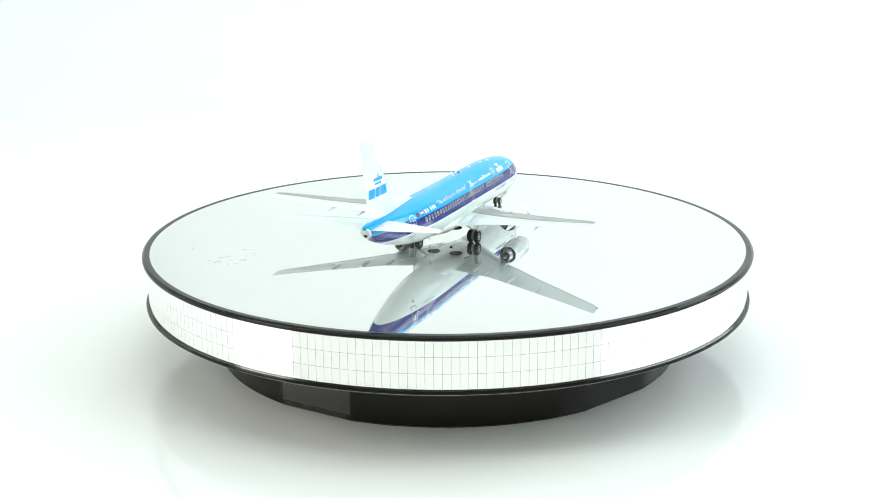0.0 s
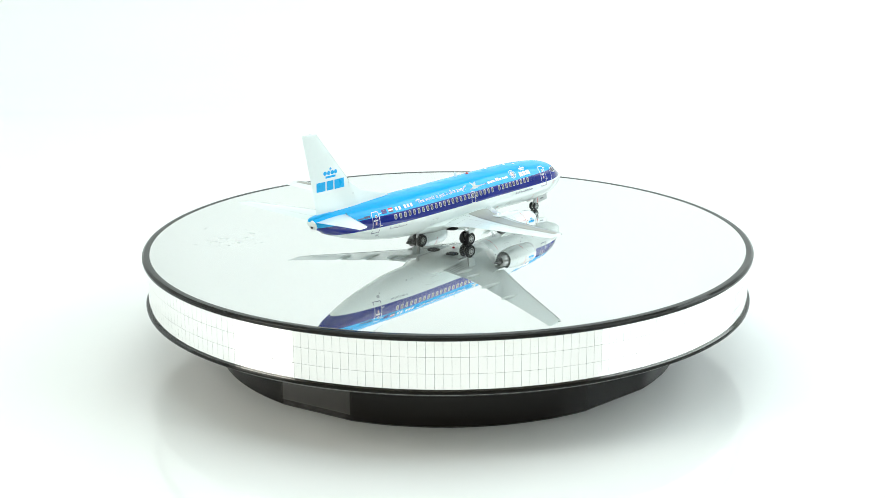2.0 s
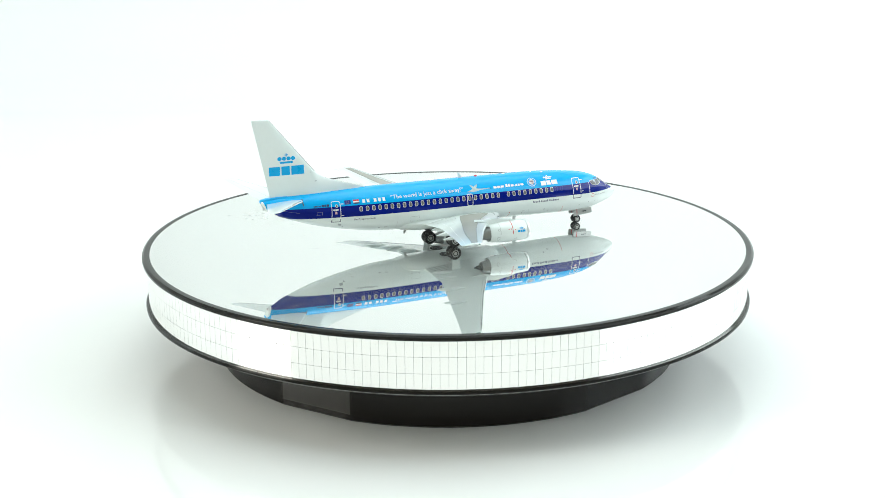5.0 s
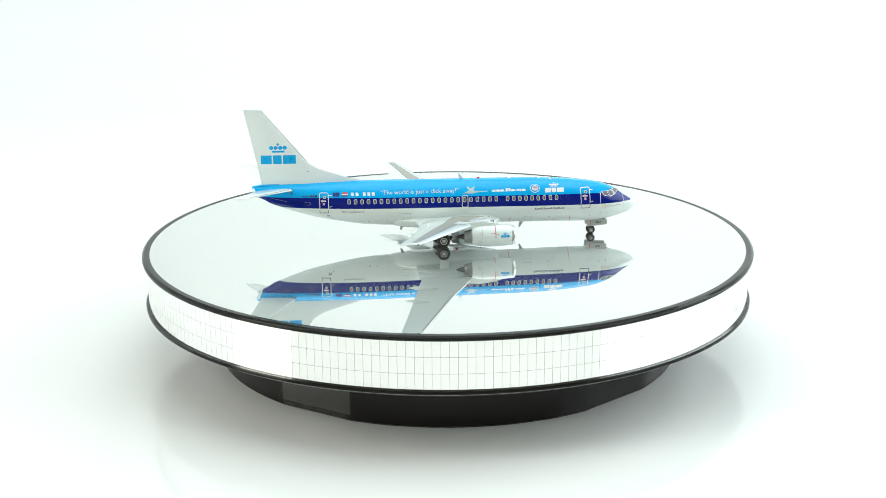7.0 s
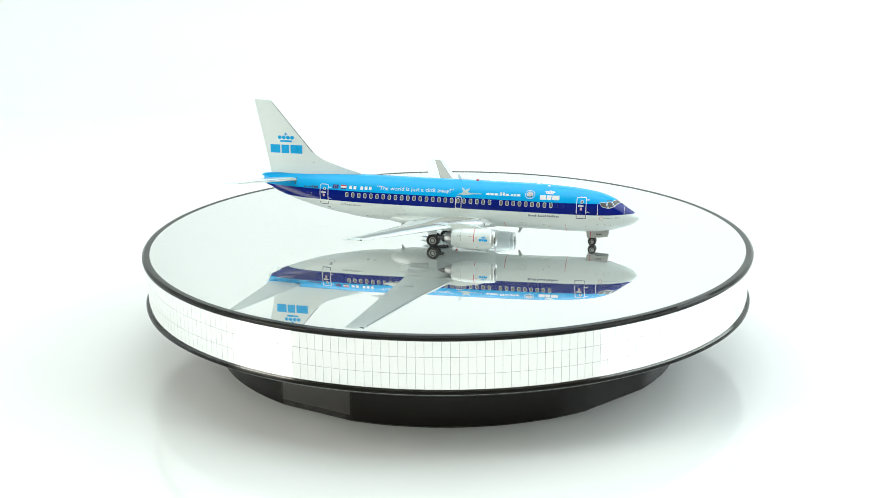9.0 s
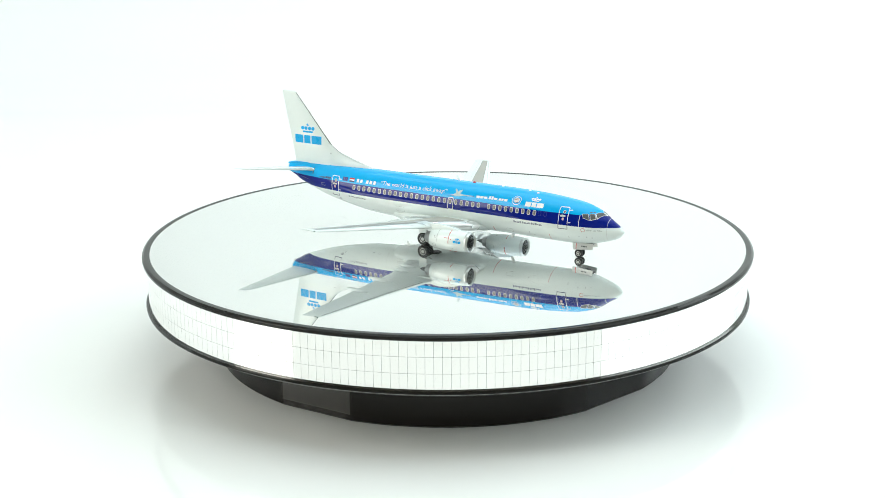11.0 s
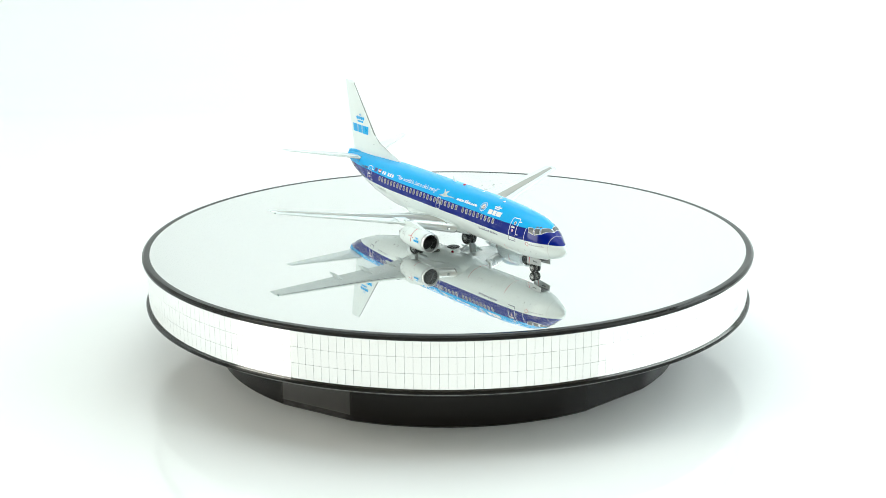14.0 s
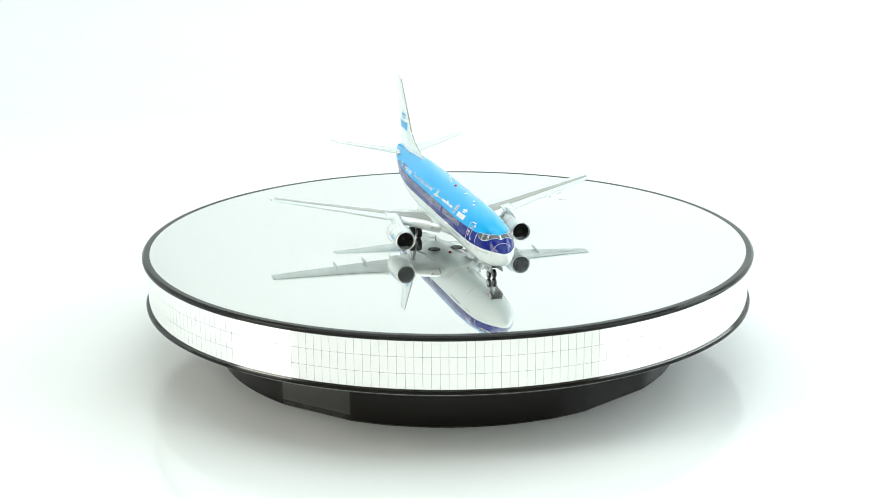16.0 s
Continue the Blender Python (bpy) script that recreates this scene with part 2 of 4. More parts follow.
# ---- turntable ----
def turntable():
    table = new("turntable")
    table.location = (0, 0, 0)
    tagged(table, "round black display turntable with a mirror top and mirror-tiled rim", "turntable")
    # base: a drum with two flat sides that carry smoked panels
    flats = ((math.radians(229.0), math.radians(248.0)), (math.radians(302.4), math.radians(322.0)))

    def radius(a, r):
        for lo, hi in flats:
            if lo < a < hi:
                return r * math.cos((hi - lo) / 2) / math.cos(a - (lo + hi) / 2)
        return r
    angles = sorted(set([2 * math.pi * i / 120 for i in range(120)] + [a for f in flats for a in f]))
    rings = []
    for r, z in ((95.4, 0.0), (96.2, 0.8), (96.2, 19.0), (95.2, 21.5)):
        rings.append([(radius(a, r) * math.cos(a), radius(a, r) * math.sin(a), z) for a in angles])
    base = part("base", loft(rings), M_BLACK, table, "glossy black plastic drum base", edge=25)
    for lo, hi in flats:
        if lo > 5:
            continue
        mid, w = (lo + hi) / 2, 2 * 96.1 * math.sin((hi - lo) / 2)
        d = 96.1 * math.cos((hi - lo) / 2)
        bm = block(0.5, w - 0.6, 17.0, 0.12)
        bmesh.ops.rotate(bm, verts=bm.verts, matrix=Matrix.Rotation(mid, 3, "Z"))
        moved(bm, d * math.cos(mid), d * math.sin(mid), 11.2)
        part("panel", bm, M_PANEL, base, "smoked inset panel")
    # platter, local origin at the mirror's surface
    core = lathe([(60, -24.4), (116.5, -24.4), (124.0, -22.0), (124.36, -19.9), (124.36, -2.0), (122.0, -1.6)], 180)
    platter = part("platter", core, M_GROUT, table)
    platter.location = (0, 0, TOP)
    part("mirror", lathe([(123.14, -1.2), (123.14, 0.0), (0.01, 0.0)], 180), M_MIRROR, platter,
         "round silvered mirror with faint scuffs", smooth=False)
    part("top_rim", lathe([(123.15, -0.6), (123.15, 0.06), (123.5, 0.14), (125.3, 0.06), (126.1, -0.42), (126.25, -0.65), (126.25, -1.45), (125.9, -1.8), (124.2, -1.9), (123.2, -1.9)],
                          240, closed=True), M_BLACK_RIM, platter, "black bevelled plastic rim ring", edge=18)
    part("lower_rim", lathe([(123.2, -20.0), (125.4, -20.0), (125.7, -20.4), (125.6, -21.2), (124.2, -21.6), (123.2, -22.6), (116.0, -24.7), (115.0, -24.7), (115.0, -22.0)],
                            240, closed=True), M_BLACK_RIM, platter, "black plastic lower lip ring", edge=50)
    return platter


COLUMNS, ROWS_OF_TILES = 262, 3


def tiles(platter):
    w, h, r = 2 * math.pi * 124.3 / COLUMNS - 0.085, 5.915, 124.15
    data = mesh_of("tile", block(0.7, w, h, 0.0), M_TILE, smooth=False)
    rng = random.Random(5)
    rest = bmesh.new()
    for i in range(COLUMNS):
        a = 2 * math.pi * i / COLUMNS
        off = (math.degrees(a) + 86 + 180) % 360 - 180
        for k in range(ROWS_OF_TILES):
            z = -2.0 - 3.0 - 6.0 * k
            m = pose(r * math.cos(a) / 1000, r * math.sin(a) / 1000, z / 1000, rng.gauss(0, 0.08), rng.gauss(0, 0.10), math.degrees(a) + rng.gauss(0, 0.12))
            if abs(off) < 50 * 360 / COLUMNS:
                ob = new("tile", data)
                ob.parent = platter
                ob.matrix_basis = m
            else:
                t = m.to_translation() * 1000
                bmesh.ops.create_cube(rest, size=1, matrix=Matrix.Translation(t) @ m.to_3x3().to_4x4() @ Matrix.Diagonal((0.7, w, h, 1)))
    tagged(part("rear_tiles", rest, M_TILE, platter, smooth=False), kind="stuff")


# ---- the model airliner: x forward, y to its left, z up, in millimetres, origin on the turntable's axis ----
STATIONS = ((-80.2, 22.05, 2.1), (-78.5, 21.85, 2.5), (-76.3, 21.5, 3.05), (-68.9, 20.35, 4.8), (-57.4, 18.6, 6.8), (-45.5, 17.35, 8.2),
            (-33.6, 16.5, 9.2), (-21.7, 16.1, 9.5), (2, 15.85, 9.5), (25.6, 15.7, 9.4), (37.4, 15.5, 9.4), (49.1, 15.05, 9.2),
            (60.8, 14.4, 8.5), (67.7, 13.85, 7.15), (72, 13.25, 5.4), (74.8, 12.65, 3.95), (77, 12.4, 2.8), (78.7, 12.3, 1.6), (79.5, 12.3, 0.6))
MID = smooth_curve([s[0] for s in STATIONS], [s[1] for s in STATIONS])
HALF = smooth_curve([s[0] for s in STATIONS], [s[2] for s in STATIONS])
SLIM = 0.955


def skin(x, phi, off=0.0, side=-1):
    """A point on the fuselage at station x and angle phi (degrees from the top), off mm outside it."""
    b, a = HALF(x), math.radians(phi)
    cut = max(0.0, min(1.0, (-73.5 - x) / 6.7)) * 0.45 * b * (1 - math.cos(a))
    return (x + cut, side * (b * SLIM + off) * math.sin(a), MID(x) + (b + off) * math.cos(a))


def flank(x, z, off=0.05, side=-1):
    """A point on the fuselage's side at station x and height z."""
    b = HALF(x)
    q = max(-0.999, min(0.999, (z - MID(x)) / b))
    return skin(x, math.degrees(math.acos(q)), off, side)


def wrapped(x, s, z0, off=0.06, side=-1):
    """A point s mm of arc above height z0 on the fuselage's side."""
    b = HALF(x)
    phi = math.degrees(math.acos(max(-0.999, min(0.999, (z0 - MID(x)) / b)))) - math.degrees(s / b)
    return skin(x, phi, off, side)


def on_flank(outline, off=0.05, side=-1, cut=0):
    """A printed shape on the fuselage's side, as a thin sheet; cut: how often its height is divided."""
    bm = bmesh.new()
    f = bm.faces.new([bm.verts.new((x, 0, z)) for x, z in outline])
    if cut:
        zs = [z for _, z in outline]
        for k in range(1, cut + 1):
            bmesh.ops.bisect_plane(bm, geom=bm.verts[:] + bm.edges[:] + bm.faces[:], plane_co=(0, 0, min(zs) + (max(zs) - min(zs)) * k / (cut + 1)), plane_no=(0, 0, 1))
    for v in bm.verts:
        v.co = flank(v.co.x, v.co.z, off, side)
    bmesh.ops.recalc_face_normals(bm, faces=bm.faces)
    return bm


def rounded(x0, z0, x1, z1, r, n=3):
    pts = []
    for cx, cz, a0 in ((x1 - r, z1 - r, 0), (x0 + r, z1 - r, 90), (x0 + r, z0 + r, 180), (x1 - r, z0 + r, 270)):
        for i in range(n + 1):
            a = math.radians(a0 + 90 * i / n)
            pts.append((cx + r * math.cos(a), cz + r * math.sin(a)))
    return pts


def ring_on_flank(outer, inner, off=0.06, side=-1, steps=1):
    bm = bmesh.new()
    n = len(outer)

    def dense(pts):
        out = []
        for i in range(n):
            (xa, za), (xb, zb) = pts[i], pts[(i + 1) % n]
            for k in range(steps):
                out.append((xa + (xb - xa) * k / steps, za + (zb - za) * k / steps))
        return out
    o = [bm.verts.new(flank(x, z, off, side)) for x, z in dense(outer)]
    i_ = [bm.verts.new(flank(x, z, off, side)) for x, z in dense(inner)]
    n *= steps
    for k in range(n):
        bm.faces.new((o[k], o[(k + 1) % n], i_[(k + 1) % n], i_[k]))
    bmesh.ops.recalc_face_normals(bm, faces=bm.faces)
    return bm


def text_on_flank(body, x0, x1, z, tall, off=0.06, shear=0.0):
    """Lettering bent onto the fuselage's side, from station x0 to x1 with its baseline at z."""
    cu = bpy.data.curves.new("lettering", "FONT")
    cu.body, cu.size, cu.resolution_u, cu.shear = body, 1.0, 2, shear
    ob = new("lettering", cu)
    me = bpy.data.meshes.new_from_object(ob.evaluated_get(bpy.context.evaluated_depsgraph_get()))
    bpy.data.objects.remove(ob)
    bm = bmesh.new()
    bm.from_mesh(me)
    bpy.data.meshes.remove(me)
    us = [v.co.x for v in bm.verts]
    lo, hi = min(us), max(us)
    for v in bm.verts:
        v.co = flank(x0 + (v.co.x - lo) / (hi - lo) * (x1 - x0), z + v.co.y * tall / 0.7, off)
    bmesh.ops.recalc_face_normals(bm, faces=bm.faces)
    return bm


def bars(x0, x1, z0, z1, pattern, off=0.06, fill=0.62):
    """A row of plain bars in place of writing: one for each mark of the pattern, tall (T), low (x), narrow (i), a dot or a gap."""
    bm = bmesh.new()
    wide = {"T": 1.0, "x": 1.0, "w": 1.5, "i": 0.5, ".": 0.45, " ": 0.6}
    unit = (x1 - x0) / sum(wide[c] for c in pattern)
    x = x0
    for c in pattern:
        w = wide[c] * unit
        top = {"x": 0.66, "w": 0.66, ".": 0.2}.get(c, 1.0)
        if c != " ":
            a, b, t = x, x + w * (fill if c != "w" else fill * 1.15), z0 + (z1 - z0) * top
            bm.faces.new([bm.verts.new(flank(u, v, off)) for u, v in ((a, z0), (b, z0), (b, t), (a, t))])
        x += w
    bmesh.ops.recalc_face_normals(bm, faces=bm.faces)
    return bm


def fuselage(plane):
    xs = list(np.linspace(-80.2, -33, 36)) + list(np.linspace(-31, 48, 40)) + list(np.linspace(49.5, 76, 34)) + [76.8, 77.5, 78.1, 78.6, 79.0, 79.3, 79.5]
    rings = [[skin(x, 360 * i / 72) for i in range(72)] for x in xs]
    body = part("fuselage", loft(rings), M_LIVERY, plane, "light blue, dark blue and white banded glossy airliner body", edge=35)
    part("nose_cap", moved(lathe([(0.58, -0.06), (0.5, 0.1), (0.3, 0.22), (0.02, 0.27)], 20, "x"), 79.5, 0, 12.3), M_WHITE, body)
    cap = part("tail_cap", loft([[skin(x, 360 * i / 40, o) for i in range(40)] for x, o in ((-80.55, -0.45), (-80.5, -0.12), (-80.1, 0.02), (-79.7, 0.03))]), M_WHITE, body, "white painted tail cone cap")
    part("exhaust", moved(lathe([(0.82, 1.2), (0.98, 0.2), (0.98, -0.15), (0.86, -0.22), (0.74, -0.15), (0.7, 0.12), (0.02, 0.12)], 24, "x"), -79.25, 0, 21.1), M_LIP, cap,
         "bright metal tail exhaust ring")
    # closed flat disc, the hole's inner shade is its dark colour
    part("exhaust_hole_shade", moved(lathe([(0.7, 0.0), (0.02, 0.0)], 20, "x"), -79.2, 0, 21.1), M_FAN, cap)
    # belly fairing between the wings
    rings = []
    for x, wy, lo in ((24, 3, 7.4), (20, 7.5, 6.0), (12, 9.6, 5.5), (-4, 9.8, 5.4), (-16, 9.0, 5.6), (-22, 6.5, 6.3), (-28, 3, 7.6)):
        rings.append([(x, wy * math.cos(a), 9.8 + (9.8 - lo) * math.sin(a)) for a in [math.pi + math.pi * i / 14 for i in range(15)]] + [(x, wy * 0.6, 12), (x, -wy * 0.6, 12)])
    part("belly_fairing", loft(rings), M_WHITE, body, "white wing root fairing")
    # cabin windows
    stations = [-41.1 + 2.635 * i for i in range(24)] + [24.2 + 2.56 * i for i in range(9)]
    for side in (-1, 1):
        for x in stations:
            zc = 18.42 - 0.0075 * x
            win = part("window", ring_on_flank(rounded(x - 0.68, zc - 1.0, x + 0.68, zc + 1.0, 0.5), rounded(x - 0.50, zc - 0.82, x + 0.50, zc + 0.82, 0.36), 0.06, side),
                       M_WINDOW_RING, plane)
            part("pane", on_flank(rounded(x - 0.53, zc - 0.85, x + 0.53, zc + 0.85, 0.38), 0.045, side), M_CABIN_PANE, win)
    # doors: outlines, white over the blue bands and dark blue over the white
    for x0, x1, z0, z1 in ((54.95, 59.0, 13.05, 21.4), (-53.2, -49.4, 13.9, 22.4), (5.2, 7.85, 15.2, 20.0)):
        for side in (-1, 1):
            door = part("door", ring_on_flank(rounded(x0, z0, x1, z1, 0.7), rounded(x0 + 0.24, z0 + 0.24, x1 - 0.24, z1 - 0.24, 0.5), 0.07, side, 4), M_PRINT_WHITE, plane)
            if z0 < 15:
                part("lower_edge", ring_on_flank(rounded(x0, z0, x1, 15.2, 0.1), rounded(x0 + 0.24, z0 + 0.24, x1 - 0.24, 15.19, 0.05), 0.09, side, 4), M_PRINT_DARK, door)
                zc = (z0 + z1) / 2 + 1.0
                xm = (x0 + x1) / 2
                hoop = [(xm + 0.25 + 0.62 * math.cos(a), zc + 1.45 + 0.62 * math.sin(a)) for a in [2 * math.pi * k / 16 for k in range(16)]]
                glass = part("door_window", ring_on_flank(hoop, [(xm + 0.25 + (x - xm - 0.25) * 0.6, zc + 1.45 + (z - zc - 1.45) * 0.6) for x, z in hoop], 0.08, side), M_WINDOW_RING, door)
                part("pane", on_flank([(xm + 0.25 + (x - xm - 0.25) * 0.62, zc + 1.45 + (z - zc - 1.45) * 0.62) for x, z in hoop], 0.075, side), M_CABIN_PANE, glass)
                part("handle", on_flank(rounded(xm - 1.3, zc - 0.35, xm + 0.9, zc + 0.25, 0.2), 0.08, side), M_WINDOW_RING, door)
                part("latch", on_flank(rounded(xm - 0.75, zc - 0.55, xm - 0.35, zc + 0.5, 0.15), 0.10, side), M_PRINT_GREY, door)
                part("notice", on_flank(rounded(xm - 0.5, zc - 1.75, xm + 0.35, zc - 0.7, 0.1), 0.08, side), M_NOTICE, door)
                for dz in (0.9, 5.4):
                    part("hinge", on_flank(rounded(x1 + 0.1, z0 + dz + 1.8, x1 + 1.3, z0 + dz + 2.05, 0.1), 0.08, side), M_PRINT_WHITE, door)
    # windscreen: three panes a side with pale surrounds
    panes = (((69.0, 32.0), (70.9, 2.0), (72.5, 2.5), (70.15, 48.0)), ((67.0, 42.5), (68.65, 34.5), (69.7, 51.0), (67.9, 61.5)), ((64.2, 49.5), (66.5, 44.0), (67.4, 62.0), (65.0, 60.5)))
    brows = (((66.7, 35.5), (67.5, 31.5), (67.9, 33.8), (67.2, 37.8)), ((67.8, 29.8), (68.6, 24.8), (69.0, 27.2), (68.3, 31.8)))
    for side in (-1, 1):
        for quad in brows:
            part("eyebrow_window", loft([[skin(x, p, 0.06, side) for x, p in quad[:2]], [skin(x, p, 0.06, side) for x, p in (quad[3], quad[2])]], closed=False), M_COCKPIT, plane)
    for side in (-1, 1):
        for quad in panes:
            cx, cp = sum(q[0] for q in quad) / 4, sum(q[1] for q in quad) / 4

            def sheet(grow, off):
                q = [(cx + (x - cx) * grow, cp + (p - cp) * grow) for x, p in quad]
                rows = []
                for i in range(6):
                    u = i / 5
                    rows.append([skin((q[0][0] * (1 - u) + q[1][0] * u) * (1 - v) + (q[3][0] * (1 - u) + q[2][0] * u) * v,
                                      (q[0][1] * (1 - u) + q[1][1] * u) * (1 - v) + (q[3][1] * (1 - u) + q[2][1] * u) * v, off, side) for v in [k / 7 for k in range(8)]])
                return loft(rows, closed=False)
            frame_ob = part("cockpit_window", sheet(1.10, 0.04), M_PRINT_WHITE, plane)
            part("pane", sheet(0.94, 0.09), M_COCKPIT, frame_ob)
    # printed marks
    part("slogan_lettering", text_on_flank("\u201cThe world is just a click away!\u201d", -28.1, 4.1, 21.25, 1.45), M_PRINT_WHITE, body)
    part("motto_lettering", text_on_flank("The Flying Dutchman", -44.2, -35.0, 14.15, 0.72), M_PRINT_DARK, body)
    part("registration_bars", bars(-40.2, -29.8, 20.95, 22.2, "TT TTT"), M_PRINT_WHITE, body)
    part("web_bars", bars(17.9, 32.2, 21.0, 22.1, "www.TTw.xxw", fill=0.72), M_PRINT_WHITE, body)
    part("title_bars", bars(35.6, 48.2, 13.2, 14.05, "TxxxT TxxxT TixTixxx", fill=0.7), M_PRINT_SLATE, body)
    part("type_bars", bars(-60.3, -57.2, 20.75, 21.25, "TTTTTT", fill=0.75), M_PRINT_DARK, body)
    part("type_bars", bars(-57.0, -53.9, 20.65, 21.5, "TTT", fill=0.8), M_PRINT_DARK, body)
    part("name_bars", bars(66.4, 72.6, 13.15, 13.65, "TxTTxxx xxx TixTxx", fill=0.6), M_PRINT_GREY, body)
    for k, (c0, c1) in enumerate(((M_PRINT_RED, 0), (M_PRINT_WHITE, 1), (M_PRINT_DARK, 2))):
        part("flag_stripe", on_flank([(-44.0, 22.35 - 0.5 * k), (-41.5, 22.35 - 0.5 * k), (-41.5, 21.85 - 0.5 * k), (-44.0, 21.85 - 0.5 * k)]), c0, body)
    flag = part("union_flag", on_flank([(-47.6, 22.35), (-45.0, 22.35), (-45.0, 20.85), (-47.6, 20.85)]), material("flag_blue_print", (0.01, 0.02, 0.22), rough=0.35), plane)
    bm = bmesh.new()
    for k in range(12):
        a = math.radians(30 * k)
        cx, cz = -46.3 + 0.5 * math.cos(a), 21.6 + 0.5 * math.sin(a)
        bm.faces.new([bm.verts.new(flank(cx + 0.06 * math.cos(b), cz + 0.06 * math.sin(b), 0.08)) for b in [math.radians(72 * j) for j in range(5)]])
    part("star_ring", bm, material("gold_print", (0.6, 0.5, 0.15), rough=0.4), flag)
    # round badge
    def disc(r, off, name, mat, parent, inner=0.0, label=""):
        bm = bmesh.new()
        n = 28
        turn = [2 * math.pi * k / n for k in range(n)]
        rims = [[bm.verts.new(wrapped(35.9 + q * math.cos(a), q * math.sin(a), 21.85, off)) for a in turn] for q in (r, max(inner, r * 0.5), inner or r * 0.02)]
        for p, q in zip(rims, rims[1:]):
            for k in range(n):
                bm.faces.new((p[k], p[(k + 1) % n], q[(k + 1) % n], q[k]))
        bmesh.ops.recalc_face_normals(bm, faces=bm.faces)
        return part(name, bm, mat, parent, label)
    badge = disc(2.05, 0.06, "badge", M_PRINT_WHITE, plane, label="round white and blue badge")
    disc(1.85, 0.08, "ring", M_PRINT_BLUE, badge, 1.30)
    for k in range(4):
        part("bar", on_flank([(34.9, 21.0 + 0.42 * k), (36.9, 21.0 + 0.42 * k), (36.9, 21.2 + 0.42 * k), (34.9, 21.2 + 0.42 * k)], 0.10), M_PRINT_GREY if k % 2 else M_PRINT_DARK, badge)
    # long-necked bird
    bird = ((6.6, 21.05), (8.0, 21.55), (8.2, 22.1), (7.5, 22.9), (7.7, 23.25), (8.9, 22.6), (9.3, 22.15), (9.5, 22.7), (10.9, 23.1), (10.6, 22.3), (10.0, 21.75), (12.0, 21.45), (16.2, 21.42),
            (16.3, 21.2), (12.2, 21.05), (10.2, 20.7), (8.2, 20.6))
    bird_ob = part("bird_print", on_flank(bird, 0.06, cut=4), material("pale_bird_print", (0.42, 0.58, 0.60), rough=0.4, vary=0.25, scale=900), plane, "pale flying bird printed on the body")
    part("tail_feathers", on_flank([(5.5, 20.75), (6.8, 21.05), (8.1, 20.75), (6.6, 20.65)], 0.07), M_PRINT_GREY, bird_ob)
    part("beak", on_flank([(16.1, 21.44), (17.1, 21.3), (16.1, 21.18)], 0.07), M_PRINT_DARK, bird_ob)
    # crown mark with blocks, white
    part("crown_mark", crown_shapes(lambda u, v: wrapped(44.0 + u * 7.9 / 14.2, v * 7.9 / 14.2, 20.1, 0.07)), M_PRINT_WHITE, body)
    # thin seams and service marks
    part("radome_seam", loft([[skin(x, p, 0.03) for p in range(0, 361, 6)] for x in (73.9, 74.02)], closed=False), M_FAINT, body)
    part("blue_edge", loft([[skin(x, p, 0.05) for p in range(54, 88, 3)] for x in (63.4, 63.62)], closed=False), M_PRINT_WHITE, body)
    part("red_seam", loft([[skin(x, p, 0.04) for p in range(122, 239, 4)] for x in (50.65, 50.8)], closed=False), M_PRINT_RED, body)
    for x, z, w, h in ((-18, 12.2, 4.0, 2.2), (33, 9.3, 3.0, 1.6), (-30, 9.6, 1.2, 0.5), (44, 8.6, 0.9, 0.4), (59, 9.6, 0.5, 0.7), (68.6, 10.2, 0.5, 0.4), (-58, 18.1, 2.2, 1.2)):
        part("hatch", ring_on_flank(rounded(x - w / 2, z - h / 2, x + w / 2, z + h / 2, 0.15), rounded(x - w / 2 + 0.08, z - h / 2 + 0.08, x + w / 2 - 0.08, z + h / 2 - 0.08, 0.1), 0.04), M_SOFT_LINE, body)
    part("red_seam", loft([[skin(x, p, 0.06) for p in range(128, 233, 4)] for x in (25.4, 25.6)], closed=False), M_PRINT_RED, body)
    part("keel_seam", loft([[skin(x, 180 + d, 0.05) for d in (-0.5, 0.5)] for x in np.linspace(-56, -30, 14)], closed=False), M_FAINT, body)
    for side in (-1, 1):
        for x, p, w, h in ((-49.6, 132, 1.4, 9), (-48.2, 139, 0.5, 5), (63.5, 117, 0.35, 4), (66.5, 118, 0.35, 4), (41.8, 128, 0.5, 4), (-33.0, 138, 0.8, 4)):
            part("belly_port", loft([[skin(x + u, p + h * k / 8 - h / 2, 0.06, side) for u in (-w / 2, w / 2)] for k in range(9)], closed=False), M_PRINT_GREY, body)
        for x in (-25.5, -19.0):
            part("panel_seam", loft([[skin(x + u, p, 0.05, side) for u in (-0.06, 0.06)] for p in range(118, 148, 3)], closed=False), M_FAINT, body)
        rows = [[skin(x, p, 0.05, side) for p in (101.0, 102.0)] for x in np.linspace(-74, -66, 8)]
        part("tail_seam", loft(rows, closed=False), M_SOFT_LINE, body)
        for x in (46.9, 49.4):
            zc = 18.42 - 0.0075 * x
            part("plugged_window", ring_on_flank(rounded(x - 0.62, zc - 0.95, x + 0.62, zc + 0.95, 0.45), rounded(x - 0.52, zc - 0.85, x + 0.52, zc + 0.85, 0.38), 0.05, side), M_PLUG, body)
    ringo = [(65.2 + 0.8 * math.cos(a), 13.3 + 0.8 * math.sin(a)) for a in [2 * math.pi * k / 16 for k in range(16)]]
    part("static_port", ring_on_flank(ringo, [(65.2 + (x - 65.2) * 0.8, 13.3 + (z - 13.3) * 0.8) for x, z in ringo], 0.04), M_PRINT_RED, body)
    # aerials and lamps
    def blade(x, z, up, mat=M_WHITE, name="antenna"):
        pts = [(x + 0.9, z), (x - 0.9, z), (x - 1.5, z + up), (x - 0.7, z + up)]
        part(name, plate(pts, 0.25, lambda u, v, w: (u, w, v)), mat, body, smooth=False)
    blade(6.0, 25.0, 2.5)
